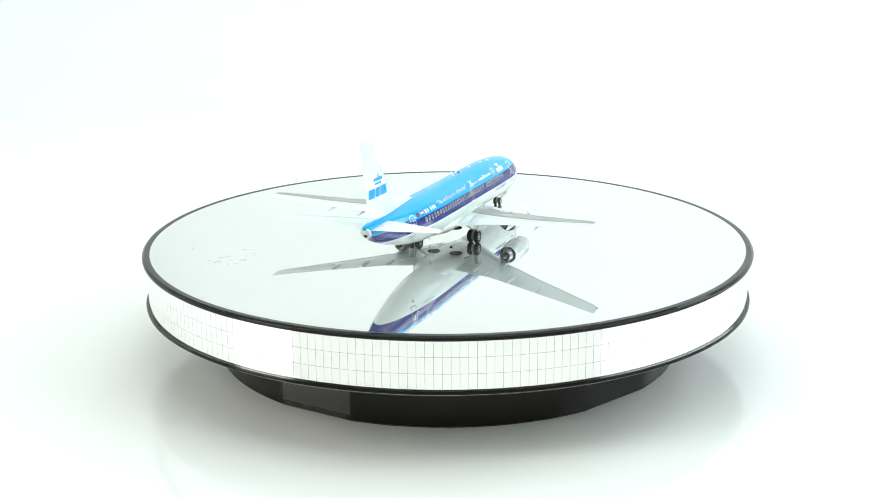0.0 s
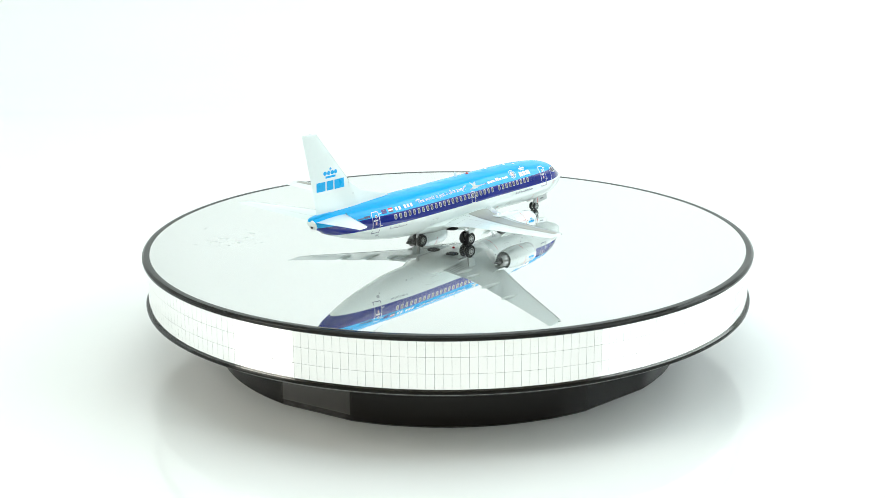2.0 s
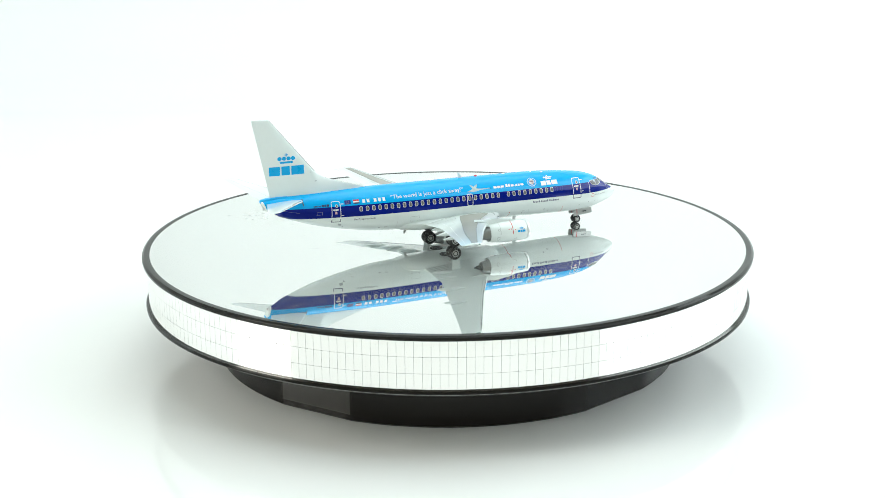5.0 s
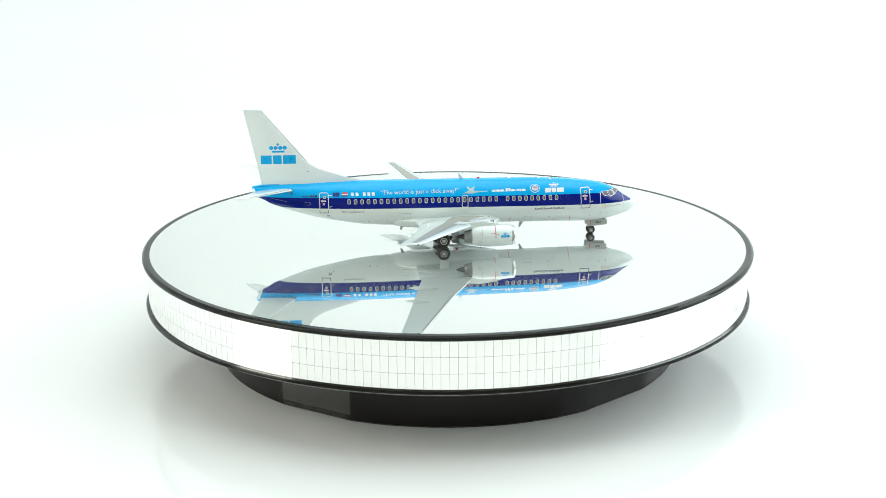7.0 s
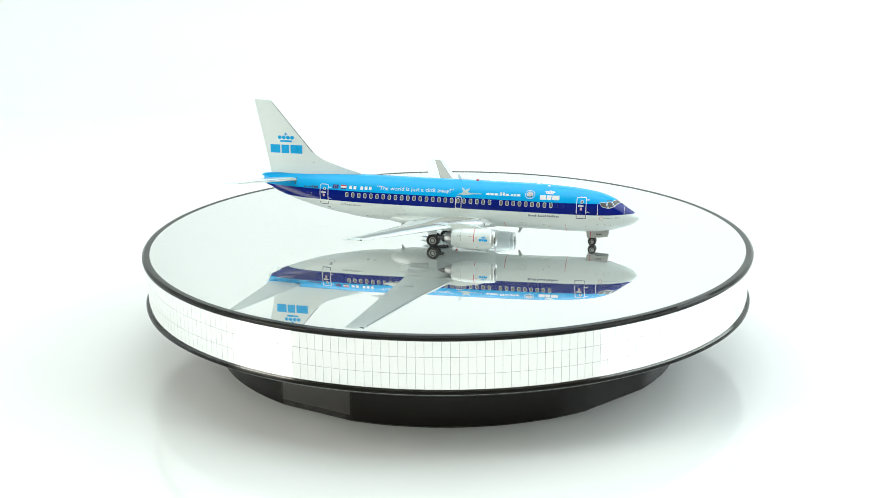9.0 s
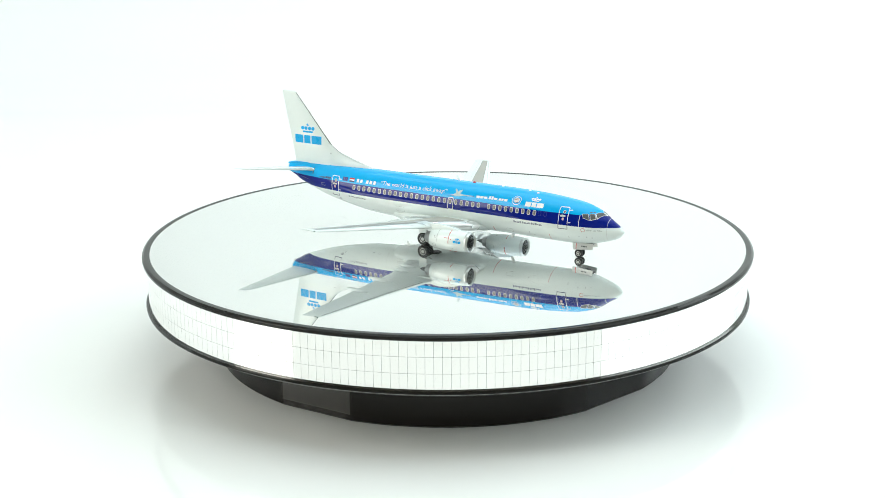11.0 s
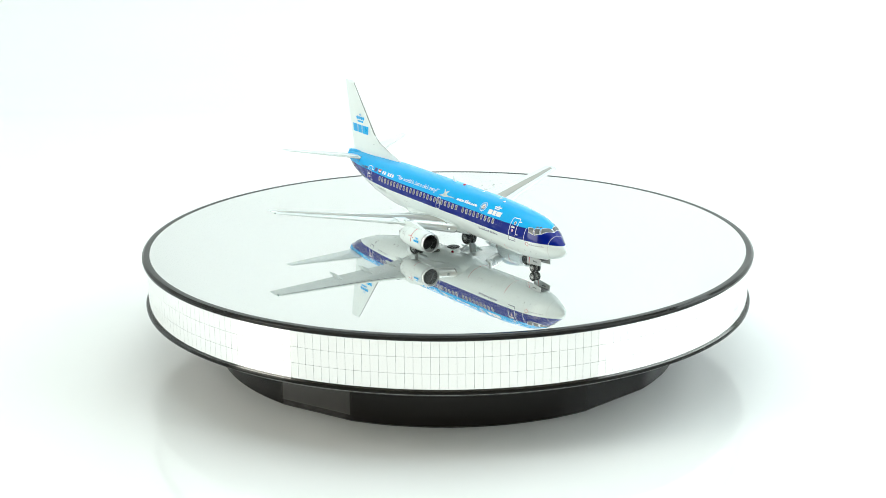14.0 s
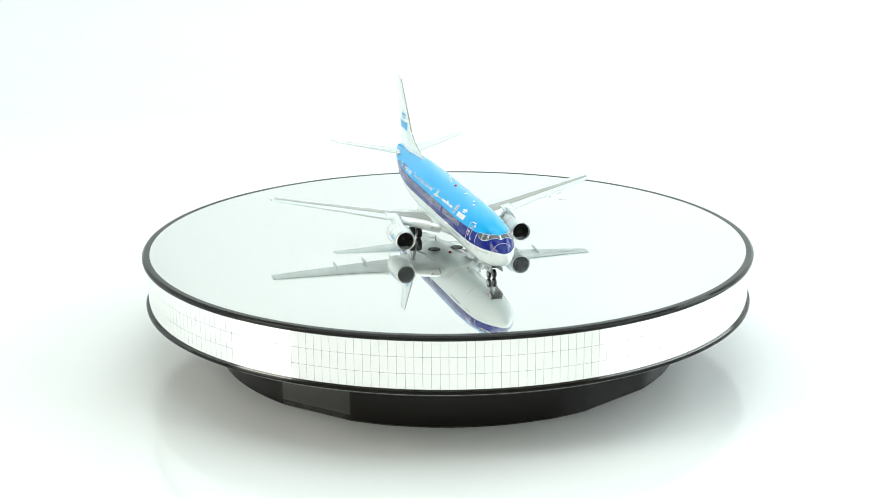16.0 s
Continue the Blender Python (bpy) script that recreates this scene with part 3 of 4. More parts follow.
    blade(31.5, 6.4, -2.6, M_STRUT)
    blade(-18.5, 6.9, -2.8, M_STRUT)
    part("beacon", moved(lathe([(0.75, 0), (0.75, 0.25), (0.5, 0.62), (0.1, 0.75)], 16), 13.0, 0, 25.05), M_BEACON, body, "red beacon lens")
    part("lower_beacon", moved(lathe([(0.1, -0.7), (0.5, -0.55), (0.7, -0.2), (0.7, 0.2)], 16), 4.0, 0, 5.4), M_BEACON, body, "red beacon lens")
    for x, y in ((26.0, 0.4), (38.5, 0.0), (43, -1.6)):
        part("roof_fitting", moved(lathe([(0.6, -0.1), (0.55, 0.12), (0.3, 0.22), (0.02, 0.25)], 14), x, y, MID(x) + HALF(x) - 0.12), M_PRINT_WHITE, body)
    return body


def crown_shapes(place):
    """A crown of four discs, a bar and a cross above three plain blocks, 14.2 wide, centred on u = 0 with its foot at v = 0."""
    bm = bmesh.new()

    def poly(pts):
        bm.faces.new([bm.verts.new(place(u, v)) for u, v in pts])

    def rect(u0, v0, u1, v1):
        n, m = 4, max(1, math.ceil((u1 - u0) / 0.7))
        for k in range(n):
            a, b = v0 + (v1 - v0) * k / n, v0 + (v1 - v0) * (k + 1) / n
            for j in range(m):
                c, d = u0 + (u1 - u0) * j / m, u0 + (u1 - u0) * (j + 1) / m
                poly([(c, a), (d, a), (d, b), (c, b)])
    for u0, u1 in ((-7.1, -2.7), (-2.1, 1.3), (1.9, 7.1)):
        rect(u0, 0, u1, 3.6)
    rect(-2.6, 4.75, 2.6, 5.55)
    for u in (-2.75, -0.95, 0.95, 2.75):
        poly([(u + 0.88 * math.cos(a), 6.7 + 0.8 * math.sin(a)) for a in [2 * math.pi * k / 14 for k in range(14)]])
    rect(-0.2, 7.5, 0.2, 8.8)
    for s in (-1, 1):
        rect(min(s * 0.22, s * 0.65), 7.95, max(s * 0.22, s * 0.65), 8.35)
    bmesh.ops.recalc_face_normals(bm, faces=bm.faces)
    return bm


# ---- wings, tail ----
FOIL = [0.0, 0.006, 0.02, 0.05, 0.1, 0.18, 0.28, 0.4, 0.53, 0.66, 0.78, 0.89, 1.0]


def foil(c, tc):
    return 5 * tc * (0.2969 * math.sqrt(c) - 0.126 * c - 0.3516 * c * c + 0.2843 * c**3 - 0.1000 * c**4)


WING = ((5, 22.0, -14.0, 8.7, 0.12), (9, 19.0, -14.0, 9.3, 0.125), (16, 13.2, -13.6, 10.2, 0.12), (24, 7.6, -13.2, 11.2, 0.11), (40, -1.6, -17.0, 13.2, 0.105),
        (56, -9.5, -20.9, 15.3, 0.10), (68, -15.4, -24.1, 16.9, 0.10), (70.6, -16.8, -24.8, 17.25, 0.09), (71.3, -18.4, -25.0, 17.35, 0.07))


def wing_at(y, c, upper=True, off=0.0):
    """A point of the wing at span y and chord share c."""
    ys = [w[0] for w in WING]
    le, te, z, tc = (float(np.interp(y, ys, [w[k] for w in WING])) for k in (1, 2, 3, 4))
    ch = le - te
    t = foil(c, tc) * ch
    camber = 0.012 * ch * (1 - (2 * c - 1) ** 2)
    return (le - c * ch, y, z + camber + (t * 1.05 + off if upper else -t * 0.95 - off))


def wing(plane, side):
    def flip(p):
        return (p[0], side * p[1], p[2])
    ys = [5, 9, 12, 16, 20, 24, 28, 32, 36, 40, 44, 48, 52, 56, 60, 64, 68, 70.6, 71.0, 71.3]
    rings = [[flip(wing_at(y, c)) for c in FOIL] + [flip(wing_at(y, c, False)) for c in FOIL[-1:0:-1]] for y in ys]
    body = part("wing", loft(rings), M_WHITE, plane, "white wing with grey upper panel and silver leading edge", edge=50)

    def patch(y0, y1, c0, c1, upper=True, off=0.06, n=12, k=6):
        rows = []
        n, k = n * 2, k * 2
        for i in range(n + 1):
            y = y0 + (y1 - y0) * i / n
            rows.append([flip(wing_at(y, c0 + (c1 - c0) * j / k, upper, off)) for j in range(k + 1)])
        return loft(rows, closed=False)

    def front(y):
        return float(np.interp(y, (10, 21, 27, 69.5), (0.12, 0.16, 0.22, 0.24)))

    def back(y):
        return float(np.interp(y, (10, 24, 50, 69.5), (0.52, 0.56, 0.58, 0.50)))

    def strip(y0, y1, lo, hi, off, n=18, k=5):
        rows = []
        for i in range(n + 1):
            y = y0 + (y1 - y0) * i / n
            rows.append([flip(wing_at(y, lo(y) + (hi(y) - lo(y)) * j / k, True, off)) for j in range(k + 1)])
        return loft(rows, closed=False)

    def chord(y):
        return wing_at(y, 0)[0] - wing_at(y, 1)[0]
    part("upper_panel", strip(10.2, 69.5, front, back, 0.06, 60, 14), M_WING_GREY, body, "grey painted upper wing panel")
    part("panel_line", strip(10.2, 69.5, back, lambda y: back(y) + 0.16 / chord(y), 0.08, 24, 1), M_LINE, body)
    part("panel_line", strip(28, 69.5, lambda y: front(y) - 0.16 / chord(y), front, 0.08, 24, 1), M_LINE, body)
    part("edge_line", strip(28.5, 69.6, lambda y: 1.05 / chord(y), lambda y: 1.25 / chord(y), 0.10, 40, 1), M_SOFT_LINE, body)
    # shade under the leading edge, drawn as a thin dark line
    rows = [[flip(wing_at(y, u / chord(y), False, 0.12)) for u in (0.32, 0.55)] for y in np.linspace(28.5, 69.6, 40)]
    part("edge_line", loft(rows, closed=False), M_LINE, body)
    part("slat_seam", patch(28, 69.6, 0.085, 0.095, False, 0.07, 16, 1), M_SOFT_LINE, body)
    part("pylon_fairing", patch(22.2, 27.2, 0.0, 0.30, True, 0.22, 4, 6), M_WHITE, body, "white fairing over the engine pylon")
    for y in (22.2, 27.1):
        part("fairing_seam", patch(y, y + 0.14, 0.02, 0.30, True, 0.25, 1, 6), M_LINE, body)
    part("fairing_seam", patch(22.2, 27.2, 0.30, 0.308, True, 0.25, 3, 1), M_LINE, body)
    part("root_flap", patch(9.6, 14.6, 0.58, 0.93, True, 0.09, 3, 5), M_WHITE, body, "white inboard flap with dashed outline")
    for k in range(6):
        for y in (9.9, 14.2):
            part("dash", patch(y, y + 0.2, 0.60 + 0.055 * k, 0.63 + 0.055 * k, True, 0.12, 1, 1), M_LINE, body)
    for k in range(3):
        part("dash", patch(10.4 + 1.4 * k, 11.2 + 1.4 * k, 0.595, 0.603, True, 0.12, 1, 1), M_LINE, body)
    # bright root leading edge: a blunt cuff from the body to the pylon, with a lamp box at its inner end
    rings = []
    for y, grow in ((8.2, 0.6), (8.6, 0.92), (9.2, 1.0), (14, 0.96), (18, 0.9), (21.8, 0.8), (22.0, 0.6)):
        x, _, z = wing_at(y, 0.0)
        rings.append([flip((x - 2.3 + 3.3 * grow * math.cos(a), y, z + 0.1 + 2.05 * grow * math.sin(a))) for a in [2 * math.pi * k / 28 for k in range(28)]])
    cuff = part("root_slat", loft(rings), M_CUFF, body, "silver rounded wing root leading edge", edge=50)
    x, _, z = wing_at(11.2, 0.0)
    part("landing_light", moved(block(0.4, 1.7, 1.0, 0.15), x + 0.78, side * 11.2, z + 0.1), M_PRINT_GREY, cuff, "dark frame of a landing light")
    part("lens", moved(block(0.3, 1.2, 0.7, 0.12), x + 0.96, side * 11.2, z + 0.1), M_CHROME, cuff, "bright landing light lens")
    # bright leading edge slats, wrapped round the nose of the section
    for y0, y1 in ((28.5, 41.5), (42.0, 55.5), (56.0, 69.6)):
        rows = []
        for i in range(7):
            y = y0 + (y1 - y0) * i / 6
            rows.append([flip(wing_at(y, c, True, 0.09)) for c in (0.13, 0.1, 0.05, 0.02, 0.006)] + [flip(wing_at(y, 0.0, True, 0.0)[:1] + wing_at(y, 0.0)[1:])]
                        + [flip(wing_at(y, c, False, 0.09)) for c in (0.006, 0.02, 0.05, 0.08)])
        part("slat", loft(rows, closed=False), M_WHITE, body, "white leading edge slat")
    for y0, y1, c in ((16, 69.5, 0.68), (16, 24, 0.84), (26, 48, 0.82), (50, 68, 0.80)):
        part("flap_seam", patch(y0, y1, c, c + 0.008, n=14, k=1, off=0.07), M_SOFT_LINE if c < 0.7 else M_FAINT, body)
    for y in (24.8, 49.0, 68.5):
        part("rib_seam", patch(y, y + 0.12, 0.68, 0.985, n=1, off=0.07), M_SOFT_LINE, body)
    for y, big in ((17.0, 0.75), (22.0, 0.7), (33.0, 0.95), (45.0, 0.8)):
        x, _, z = wing_at(y, 0.84, False)
        rings = []
        for u, r in ((7, 0.15), (5, 0.7), (1, 1.05), (-3, 0.9), (-5.5, 0.5), (-7, 0.08)):
            rings.append([flip((x + u * big, y + r * big * 0.75 * math.cos(a), z - 0.5 + 0.06 * u + r * big * math.sin(a))) for a in [2 * math.pi * k / 12 for k in range(12)]])
        part("flap_fairing", loft(rings), M_WHITE, body, "white canoe-shaped flap track fairing")
    part("tip_light", moved(block(1.7, 0.45, 0.5, 0.15), -18.4, side * 70.9, 17.3), M_TIP_GREEN if side < 0 else M_LIP, body, "small wing tip lamp")
    x, y, z = wing_at(70.5, 1.0)
    part("static_wick", tube((x + 0.5, side * 70.2, z), (x - 0.9, side * 70.2, z), 0.07, 6), M_STRUT, body)
    for k in range(4):
        part("flap_groove", patch(10.2 + 1.3 * k, 10.5 + 1.3 * k, 0.70, 0.97, False, 0.08, 1, 6), M_SOFT_LINE, body)
    for y0, y1, c in ((10, 22, 0.68), (26, 50, 0.70), (50, 68, 0.72)):
        part("under_seam", patch(y0, y1, c, c + 0.008, False, 0.07, 12, 1), M_FAINT, body)
    if side > 0:
        bm = bmesh.new()
        for k in range(6):
            y0 = 47.5 + 2.8 * k
            bm.faces.new([bm.verts.new(wing_at(y, c, False, 0.09)) for y, c in ((y0, 0.40), (y0 + 1.8, 0.40), (y0 + 1.8, 0.54), (y0, 0.54))])
        part("registration_bars", bm, M_PRINT_GREY, body)


def engine(plane, side):
    y, z = side * 24.3, 6.95
    nac = new("engine")
    nac.parent = plane
    nac.location = (0.0165, y / 1000, z / 1000)

    def oval(bm):
        for v in bm.verts:
            if v.co.z < 0:
                v.co.z *= 0.95
                v.co.y *= 1.03
        return bm
    part("cowl", oval(lathe([(3.3, 5.0), (3.4, 7.0), (3.93, 7.6), (4.2, 6.3), (4.42, 3.5), (4.5, 0.0), (4.4, -4.0), (4.05, -7.3), (3.65, -9.2), (3.5, -9.2), (3.3, -7.0)], 56, "x", closed=True)), M_WHITE, nac,
         "white engine cowling")
    part("intake_lip", oval(lathe([(3.32, 6.4), (3.36, 7.3), (3.52, 8.15), (3.72, 8.35), (3.93, 8.15), (4.08, 7.5), (4.13, 6.9), (3.9, 6.7)], 56, "x", closed=True)), M_LIP, nac, "satin metal intake lip", edge=80)
    part("intake_duct", lathe([(3.4, 7.6), (3.3, 4.9), (3.2, 4.9), (3.28, 7.6)], 40, "x", closed=True), M_SILVER, nac)
    part("fan_backing", moved(lathe([(3.35, 0), (3.35, 0.3)], 32, "x"), 4.2), M_FAN, nac)
    bm = bmesh.new()
    for k in range(22):
        a = 2 * math.pi * k / 22
        r0, r1, w = 0.8, 3.2, 0.20
        pts = []
        for r, wd, dx in ((r0, 0.07, -0.15), (r1, w, -0.25), (r1, -w, 0.25), (r0, -0.07, 0.15)):
            pts.append((4.95 + dx, r * math.cos(a) - wd * math.sin(a), r * math.sin(a) + wd * math.cos(a)))
        bm.faces.new([bm.verts.new(p) for p in pts])
    part("fan_blades", bm, M_DARK_METAL, nac, "dark metal fan blades", smooth=False)
    part("spinner", lathe([(0.9, 4.6), (0.8, 5.2), (0.45, 5.9), (0.03, 6.3)], 20, "x"), M_DARK_METAL, nac)
    part("core_nozzle", lathe([(3.2, -7.5), (2.7, -9.5), (2.15, -12.0), (1.95, -12.2), (1.9, -11.0)], 36, "x"), M_NOZZLE, nac, "grey metal core nozzle")
    part("exhaust_cone", lathe([(1.3, -11.0), (1.2, -12.3), (0.7, -14.2), (0.08, -15.6)], 24, "x"), M_DARK_METAL, nac, "dark exhaust cone")
    pyl = [(4.5, 4.1), (0.5, 5.3), (-6.0, 6.2), (-14, 5.4), (-20, 3.9), (-13, 2.9), (-8.5, 3.1), (0, 3.9)]
    part("pylon", plate(pyl, 1.3, lambda u, v, w: (u, w, v)), M_WHITE, nac, "white engine pylon", smooth=False)
    rings = [[(x, 4.53 * math.cos(a) * 1.005, 4.53 * math.sin(a) * (0.955 if math.sin(a) < 0 else 1.005)) for a in [2 * math.pi * k / 48 for k in range(49)]] for x in (0.05, 0.3)]
    part("red_seam", loft(rings, closed=False), M_PRINT_RED, nac)
    rings = [[(x, 4.27 * math.cos(a) * 1.01, 4.27 * math.sin(a) * (0.96 if math.sin(a) < 0 else 1.01)) for a in [2 * math.pi * k / 48 for k in range(49)]] for x in (-5.2, -5.08)]
    part("cowl_seam", loft(rings, closed=False), M_SOFT_LINE, nac)

    def outer(u, v):
        x, h = 4.0 + u * 0.24, 0.3 + v * 0.24
        return (x, side * math.sqrt(max(0.1, 4.46**2 - h * h)) * 1.012, h)
    part("crown_mark", crown_shapes(outer), M_PRINT_BLUE, nac, "light blue crown mark")
    def on_cowl(x, h, off=1.014):
        return (x, side * math.sqrt(max(0.1, 4.46**2 - h * h)) * off, h)
    for x, h, r in ((-5.9, 1.9, 0.5), (-6.3, -1.5, 0.75), (1.4, -2.0, 0.65), (-2.6, -1.4, 0.14), (5.2, 1.6, 0.2)):
        bm = bmesh.new()
        turn = [2 * math.pi * k / 18 for k in range(18)]
        o = [bm.verts.new(on_cowl(x + r * math.cos(a), h + r * math.sin(a))) for a in turn]
        q = [bm.verts.new(on_cowl(x + (r - 0.11) * math.cos(a), h + (r - 0.11) * math.sin(a))) for a in turn]
        for k in range(18):
            bm.faces.new((o[k], o[(k + 1) % 18], q[(k + 1) % 18], q[k]))
        bmesh.ops.recalc_face_normals(bm, faces=bm.faces)
        part("hatch_ring", bm, M_SOFT_LINE, nac)
    for x, h, w, t in ((-1.5, 1.9, 0.7, 0.2), (-0.5, 1.9, 0.35, 0.35), (1.2, 1.5, 0.4, 0.35)):
        bm = bmesh.new()
        bm.faces.new([bm.verts.new(on_cowl(a, b)) for a, b in rounded(x - w / 2, h - t / 2, x + w / 2, h + t / 2, 0.08)])
        part("service_mark", bm, M_PRINT_RED, nac)


def tail(plane):
    # fin, from root to tip: height, leading edge, trailing edge, half thickness
    fin_rows = ((23.0, -51.0, -76.2, 1.15), (26.0, -52.0, -76.6, 1.1), (33.3, -56.7, -78.0, 0.95), (44.0, -65.6, -80.2, 0.7), (55.2, -74.9, -82.5, 0.45), (56.1, -75.6, -82.6, 0.36), (56.35, -76.2, -82.6, 0.15))

    def fin_at(z, c, s, off=0.0):
        zs = [r[0] for r in fin_rows]
        le, te, t = (float(np.interp(z, zs, [r[k] for r in fin_rows])) for k in (1, 2, 3))
        return (le - c * (le - te), s * (foil(c, 0.2) / 0.1 * t * 0.98 + off), z)
    zs = [23, 26, 29, 31, 33.3, 37, 41, 44, 48, 51, 55.2, 55.8, 56.1, 56.35]
    rings = [[fin_at(z, c, 1) for c in FOIL] + [fin_at(z, c, -1) for c in FOIL[-1:0:-1]] for z in zs]
    fin = part("tail_fin", loft(rings), M_WHITE, plane, "white tail fin with a light blue crown mark", edge=50)
    for s in (1, -1):
        part("fin_mark", loft([[fin_at(z, c, s, 0.06) for c in (0.10, 0.135)] for z in (30.2, 30.5)], closed=False), M_PRINT_GREY, fin)
    rings = []
    for x, wide, top in ((-69.0, 0.9, 24.9), (-69.6, 1.15, 25.3), (-74.0, 1.2, 25.25), (-78.0, 1.1, 25.0), (-80.2, 0.9, 24.6), (-80.6, 0.6, 24.2)):
        rings.append([(x, -wide, 23.4), (x, -wide, top - 0.3), (x, -wide * 0.7, top), (x, wide * 0.7, top), (x, wide, top - 0.3), (x, wide, 23.4)])
    part("rudder_base", loft(rings), M_PRINT_BLUE, fin, "light blue ledge below the rudder")
    dorsal = []
    for x, z in ((-36.5, 25.9), (-40, 26.9), (-45.2, 28.4), (-50, 30.0), (-53.4, 31.2), (-56.7, 33.4), (-59.5, 36.0)):
        w = 0.12 + 0.55 * (-36.5 - x) / 20
        dorsal.append([(x, -w * 1.5, 23.5), (x, -w, z - 0.6), (x, -w * 0.4, z), (x, w * 0.4, z), (x, w, z - 0.6), (x, w * 1.5, 23.5)])
    part("dorsal_fin", loft(dorsal), M_WHITE, fin, "white dorsal fin fillet")
    edge = [[(r[2][0], s * (abs(r[2][1]) * 0.8 + 0.05), r[2][2] + 0.06) for s in (-1, 1)] for r in dorsal[:-1]]
    part("leading_edge", loft(edge, closed=False), M_EDGE, fin)
    rows = []
    for z in zs[4:-2]:
        rows.append([fin_at(z, 0.018, 1, 0.05), fin_at(z, 0.008, 1, 0.06), (fin_at(z, 0, 1)[0] + 0.08, 0, z), fin_at(z, 0.008, -1, 0.06), fin_at(z, 0.018, -1, 0.05)])
    part("leading_edge", loft(rows, closed=False), M_EDGE, fin, "dark grey metal fin leading edge")
    for s in (1, -1):

        def on_fin(u, v):
            z, x = 33.8 + v, -69.3 + u
            a, b = fin_at(z, 0, s)[0], fin_at(z, 1, s)[0]
            return fin_at(z, (a - x) / (a - b), s, 0.06)
        part("crown_mark", crown_shapes(on_fin), M_PRINT_BLUE, fin, "light blue crown over three blocks")
    # tailplanes
    rows_ = ((2.0, -62.0, -78.6, 23.0, 0.10), (4.0, -64.0, -79.0, 23.3, 0.10), (16, -71.8, -82.2, 24.9, 0.10), (30.6, -81.3, -86.3, 26.85, 0.10), (31.7, -83.0, -86.6, 27.0, 0.07), (32.1, -84.8, -86.7, 27.05, 0.05))
    for side in (-1, 1):
        def at(k, c, up):
            y, le, te, z, tc = rows_[k]
            return (le - c * (le - te), side * y, z + up * foil(c, tc) * (le - te))
        rings = [[at(k, c, 1) for c in FOIL] + [at(k, c, -1) for c in FOIL[-1:0:-1]] for k in range(len(rows_))]
        stab = part("tailplane", loft(rings), M_WHITE, plane, "white horizontal tailplane", edge=50)

        def mid(y, c, off):
            ys = [r[0] for r in rows_]
            le, te, z, tc = (float(np.interp(y, ys, [r[k] for r in rows_])) for k in (1, 2, 3, 4))
            return (le - c * (le - te), side * y, z + foil(c, tc) * (le - te) + off)
        part("elevator_seam", loft([[mid(y, 0.68, 0.05), mid(y, 0.69, 0.05)] for y in (4, 12, 20, 29)], closed=False), M_SOFT_LINE, stab)
        rows = [[mid(y, c, 0.06) for c in (0.07, 0.03, 0.008)] for y in (4.5, 12, 20, 29.4)]
        part("leading_edge", loft(rows, closed=False), M_SILVER, stab, "silver leading edge")
        for x, h in ((-64.3, 3.2), (-71.5, 2.0)):
            rows = [[wrapped(x + dx, -h / 2 + h * k / 6, 23.0, 0.05, side) for dx in (-0.2, 0.2)] for k in range(7)]
            part("trim_mark", loft(rows, closed=False), M_LINE, stab)
        part("root_seal", moved(block(7.5, 0.4, 0.5, 0.12), -68.0, side * 4.6, 23.0), M_SOFT_LINE, stab)


# ---- landing gear ----
def wheel(parent, x, y, r, w, side):
    tyre = part("wheel", moved(lathe([(r * 0.55, -w * 0.42), (r * 0.86, -w * 0.5), (r * 0.98, -w * 0.3), (r, 0), (r * 0.98, w * 0.3), (r * 0.86, w * 0.5), (r * 0.55, w * 0.42)], 28, "y"), x, y, r),
                M_TYRE, parent, "black rubber tyre with a grey hub")
    for s in (-1, 1):
        prof = [(r * 0.54, 0.0), (r * 0.54, s * 0.08), (r * 0.47, s * 0.12), (r * 0.43, s * 0.02), (r * 0.43, 0.0)]
        part("rim", moved(lathe(prof, 22, "y", closed=True), x, y + s * w * 0.42, r), M_HUB, tyre)
        part("hub", moved(lathe([(r * 0.27, 0.0), (r * 0.25, s * 0.16), (r * 0.12, s * 0.22), (r * 0.03, s * 0.24)], 16, "y"), x, y + s * w * 0.42, r), M_HUB, tyre)


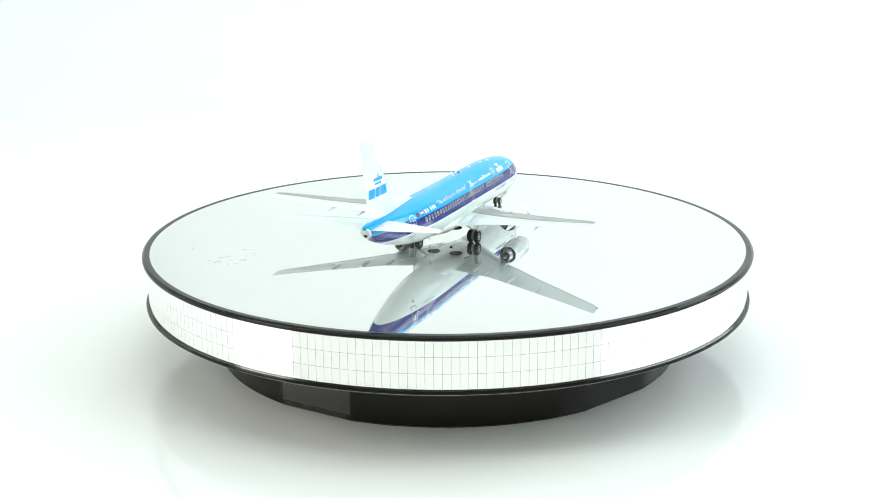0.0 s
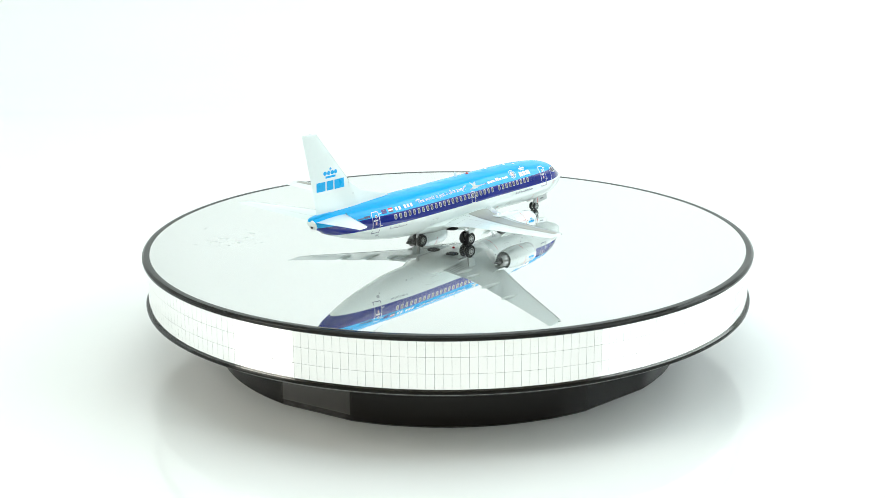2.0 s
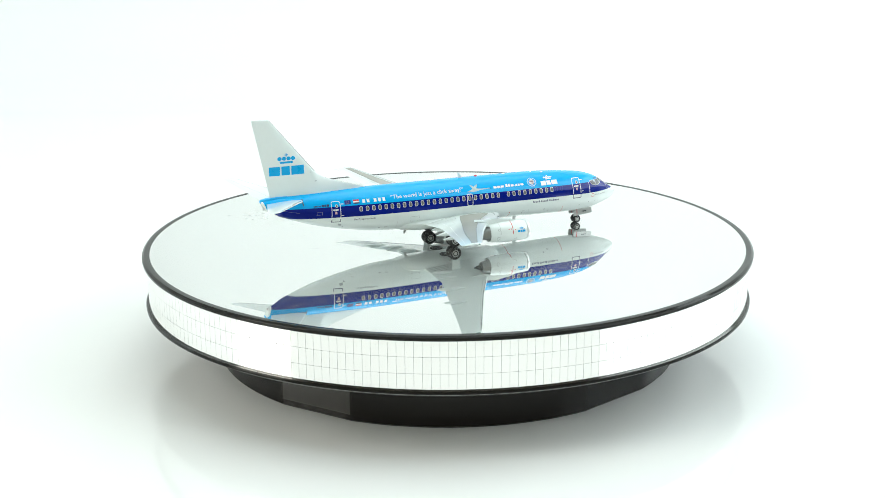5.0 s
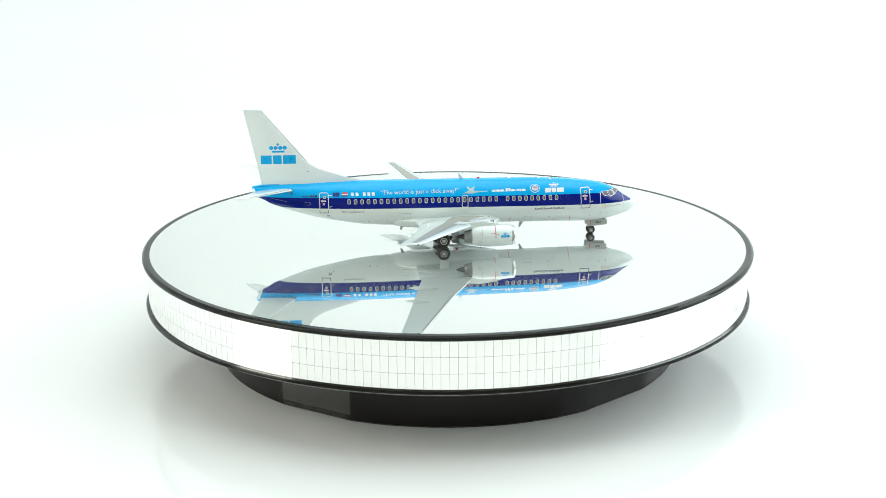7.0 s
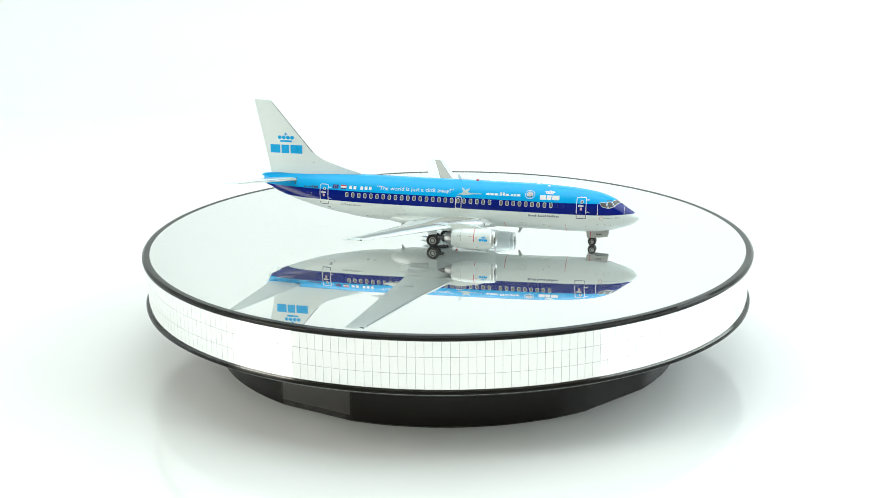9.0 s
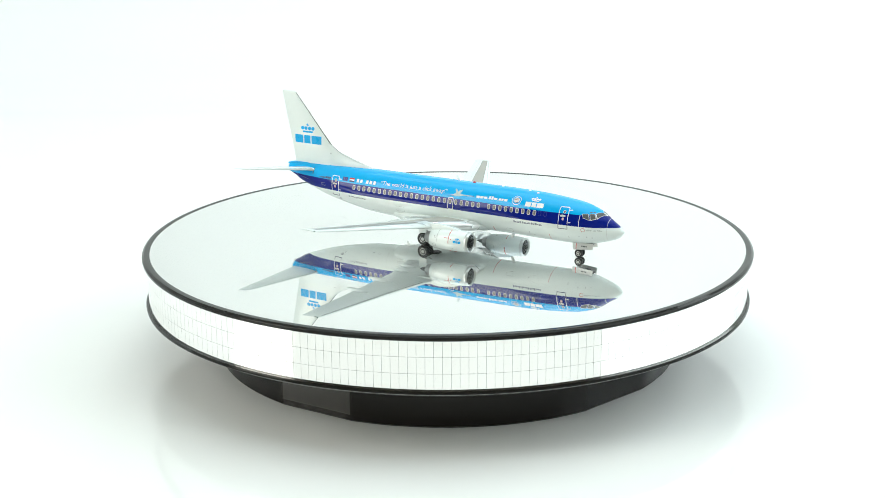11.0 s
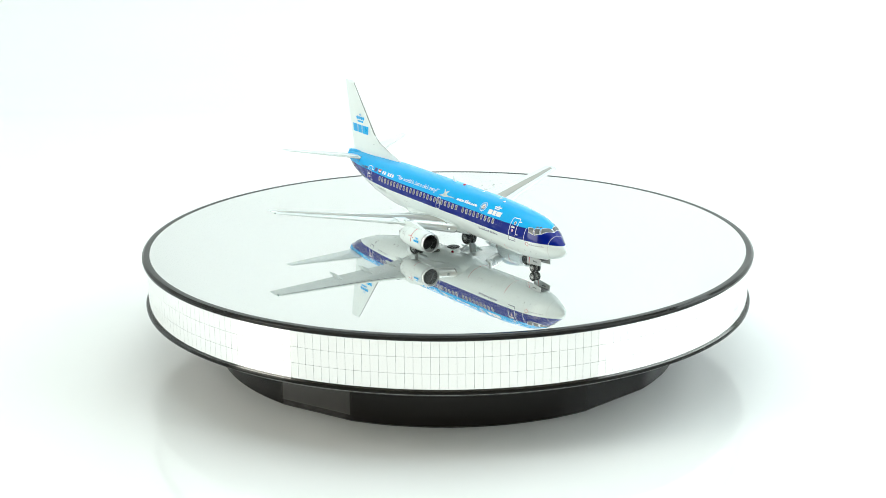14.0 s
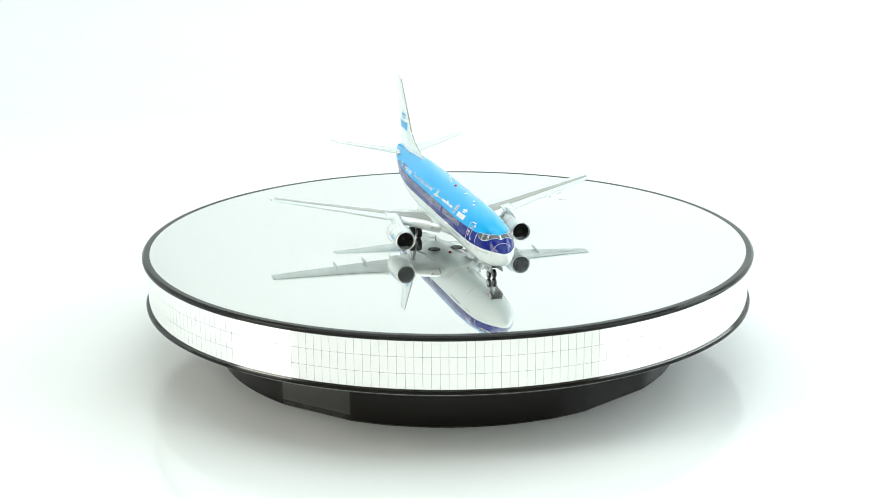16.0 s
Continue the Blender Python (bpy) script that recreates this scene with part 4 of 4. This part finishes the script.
def gear(plane):
    nose = new("nose_gear")
    nose.parent = plane
    for s in (-1, 1):
        wheel(plane, 60.9, s * 1.05, 1.75, 1.0, s)
        pts = [(58.6, 6.3), (67.4, 6.6), (67.6, 4.3), (59.0, 3.5)]
        part("gear_door", plate(pts, 0.25, lambda u, v, w, s=s: (u, s * (2.1 + (6.5 - v) * 0.12) + w, v)), M_STRUT, nose, "grey nose gear door", smooth=False)
        mark = [(60.2, 6.25), (60.45, 6.25), (60.45, 3.72), (60.2, 3.72)]
        part("red_line", plate(mark, 0.3, lambda u, v, w, s=s: (u, s * (2.1 + (6.5 - v) * 0.12) + w, v)), M_PRINT_RED, nose, smooth=False)
        for k in range(4):
            mark = [(62.6 + 0.6 * k, 5.5), (63.05 + 0.6 * k, 5.5), (63.05 + 0.6 * k, 5.0), (62.6 + 0.6 * k, 5.0)]
            part("code_bar", plate(mark, 0.3, lambda u, v, w, s=s: (u, s * (2.1 + (6.5 - v) * 0.12) + w, v)), M_LINE, nose, smooth=False)
    part("strut", tube((60.9, 0, 1.6), (60.7, 0, 8.0), 0.42), M_STRUT, nose)
    part("axle", tube((60.9, -1.1, 1.75), (60.9, 1.1, 1.75), 0.28), M_STRUT, nose)
    part("drag_brace", tube((60.8, 0, 3.6), (64.2, 0, 6.8), 0.25), M_STRUT, nose)
    part("torque_link", tube((60.2, 0, 2.2), (59.7, 0, 3.8), 0.2), M_STRUT, nose)
    # solid block on the belly, dark for the shade inside the well
    part("wheel_well", moved(block(7.5, 3.6, 0.6, 0.2), 63.2, 0, 6.05), M_DARK_METAL, nose)
    for side in (-1, 1):
        main = new("main_gear")
        main.parent = plane
        for y in (11.7, 14.6):
            wheel(plane, -3.0, side * y, 2.7, 1.75, side)
        part("axle", tube((-3, side * 11.2, 2.7), (-3, side * 15.0, 2.7), 0.4), M_STRUT, main)
        part("strut", tube((-3, side * 13.1, 2.4), (-2.6, side * 14.2, 9.6), 0.62), M_STRUT, main)
        part("piston", tube((-3, side * 13.1, 2.4), (-2.9, side * 13.5, 5.4), 0.48), M_CHROME, main)
        part("side_brace", tube((-2.8, side * 13.4, 5.0), (-2.8, side * 8.6, 7.4), 0.32), M_STRUT, main)
        part("torque_link", tube((-4.0, side * 13.1, 3.0), (-4.6, side * 13.3, 5.0), 0.25), M_STRUT, main)
        pts = [(-4.8, 9.2), (-0.9, 9.2), (-1.2, 5.6), (-4.4, 5.2)]
        part("gear_door", plate(pts, 0.25, lambda u, v, w, side=side: (u, side * (15.3 + (v - 5) * 0.08) + w, v)), M_WHITE, main, smooth=False)
        # no opening is cut: a black disc carries the well's shade
        part("wheel_well", moved(lathe([(2.0, -0.25), (2.5, -0.2), (2.7, 0.0), (2.7, 0.15)], 28), -3.0, side * 5.0, 5.45), M_TYRE, main, "solid black disc for the shade inside a wheel well")


plane = new("model_airplane")
plane.location = (0, 0, TOP)
tagged(plane, "glossy blue and white diecast model airliner standing on the mirror", "model airplane")
fuselage(plane)
for way in (-1, 1):
    wing(plane, way)
    engine(plane, way)
tail(plane)
gear(plane)

platter = turntable()
tiles(platter)


def motions():
    """The platter turns clockwise at an even rate and carries the airliner."""
    rows = []
    for k in range(33):
        t = 0.5 * k
        rows.append((t, pose(0, 0, TOP, 0, 0, 67.78 - 8.866 * t)))
    walk(platter, rows)
    walk(plane, [(t, Matrix.Translation((0, -0.0008, 0)) @ m) for t, m in rows])


motions()
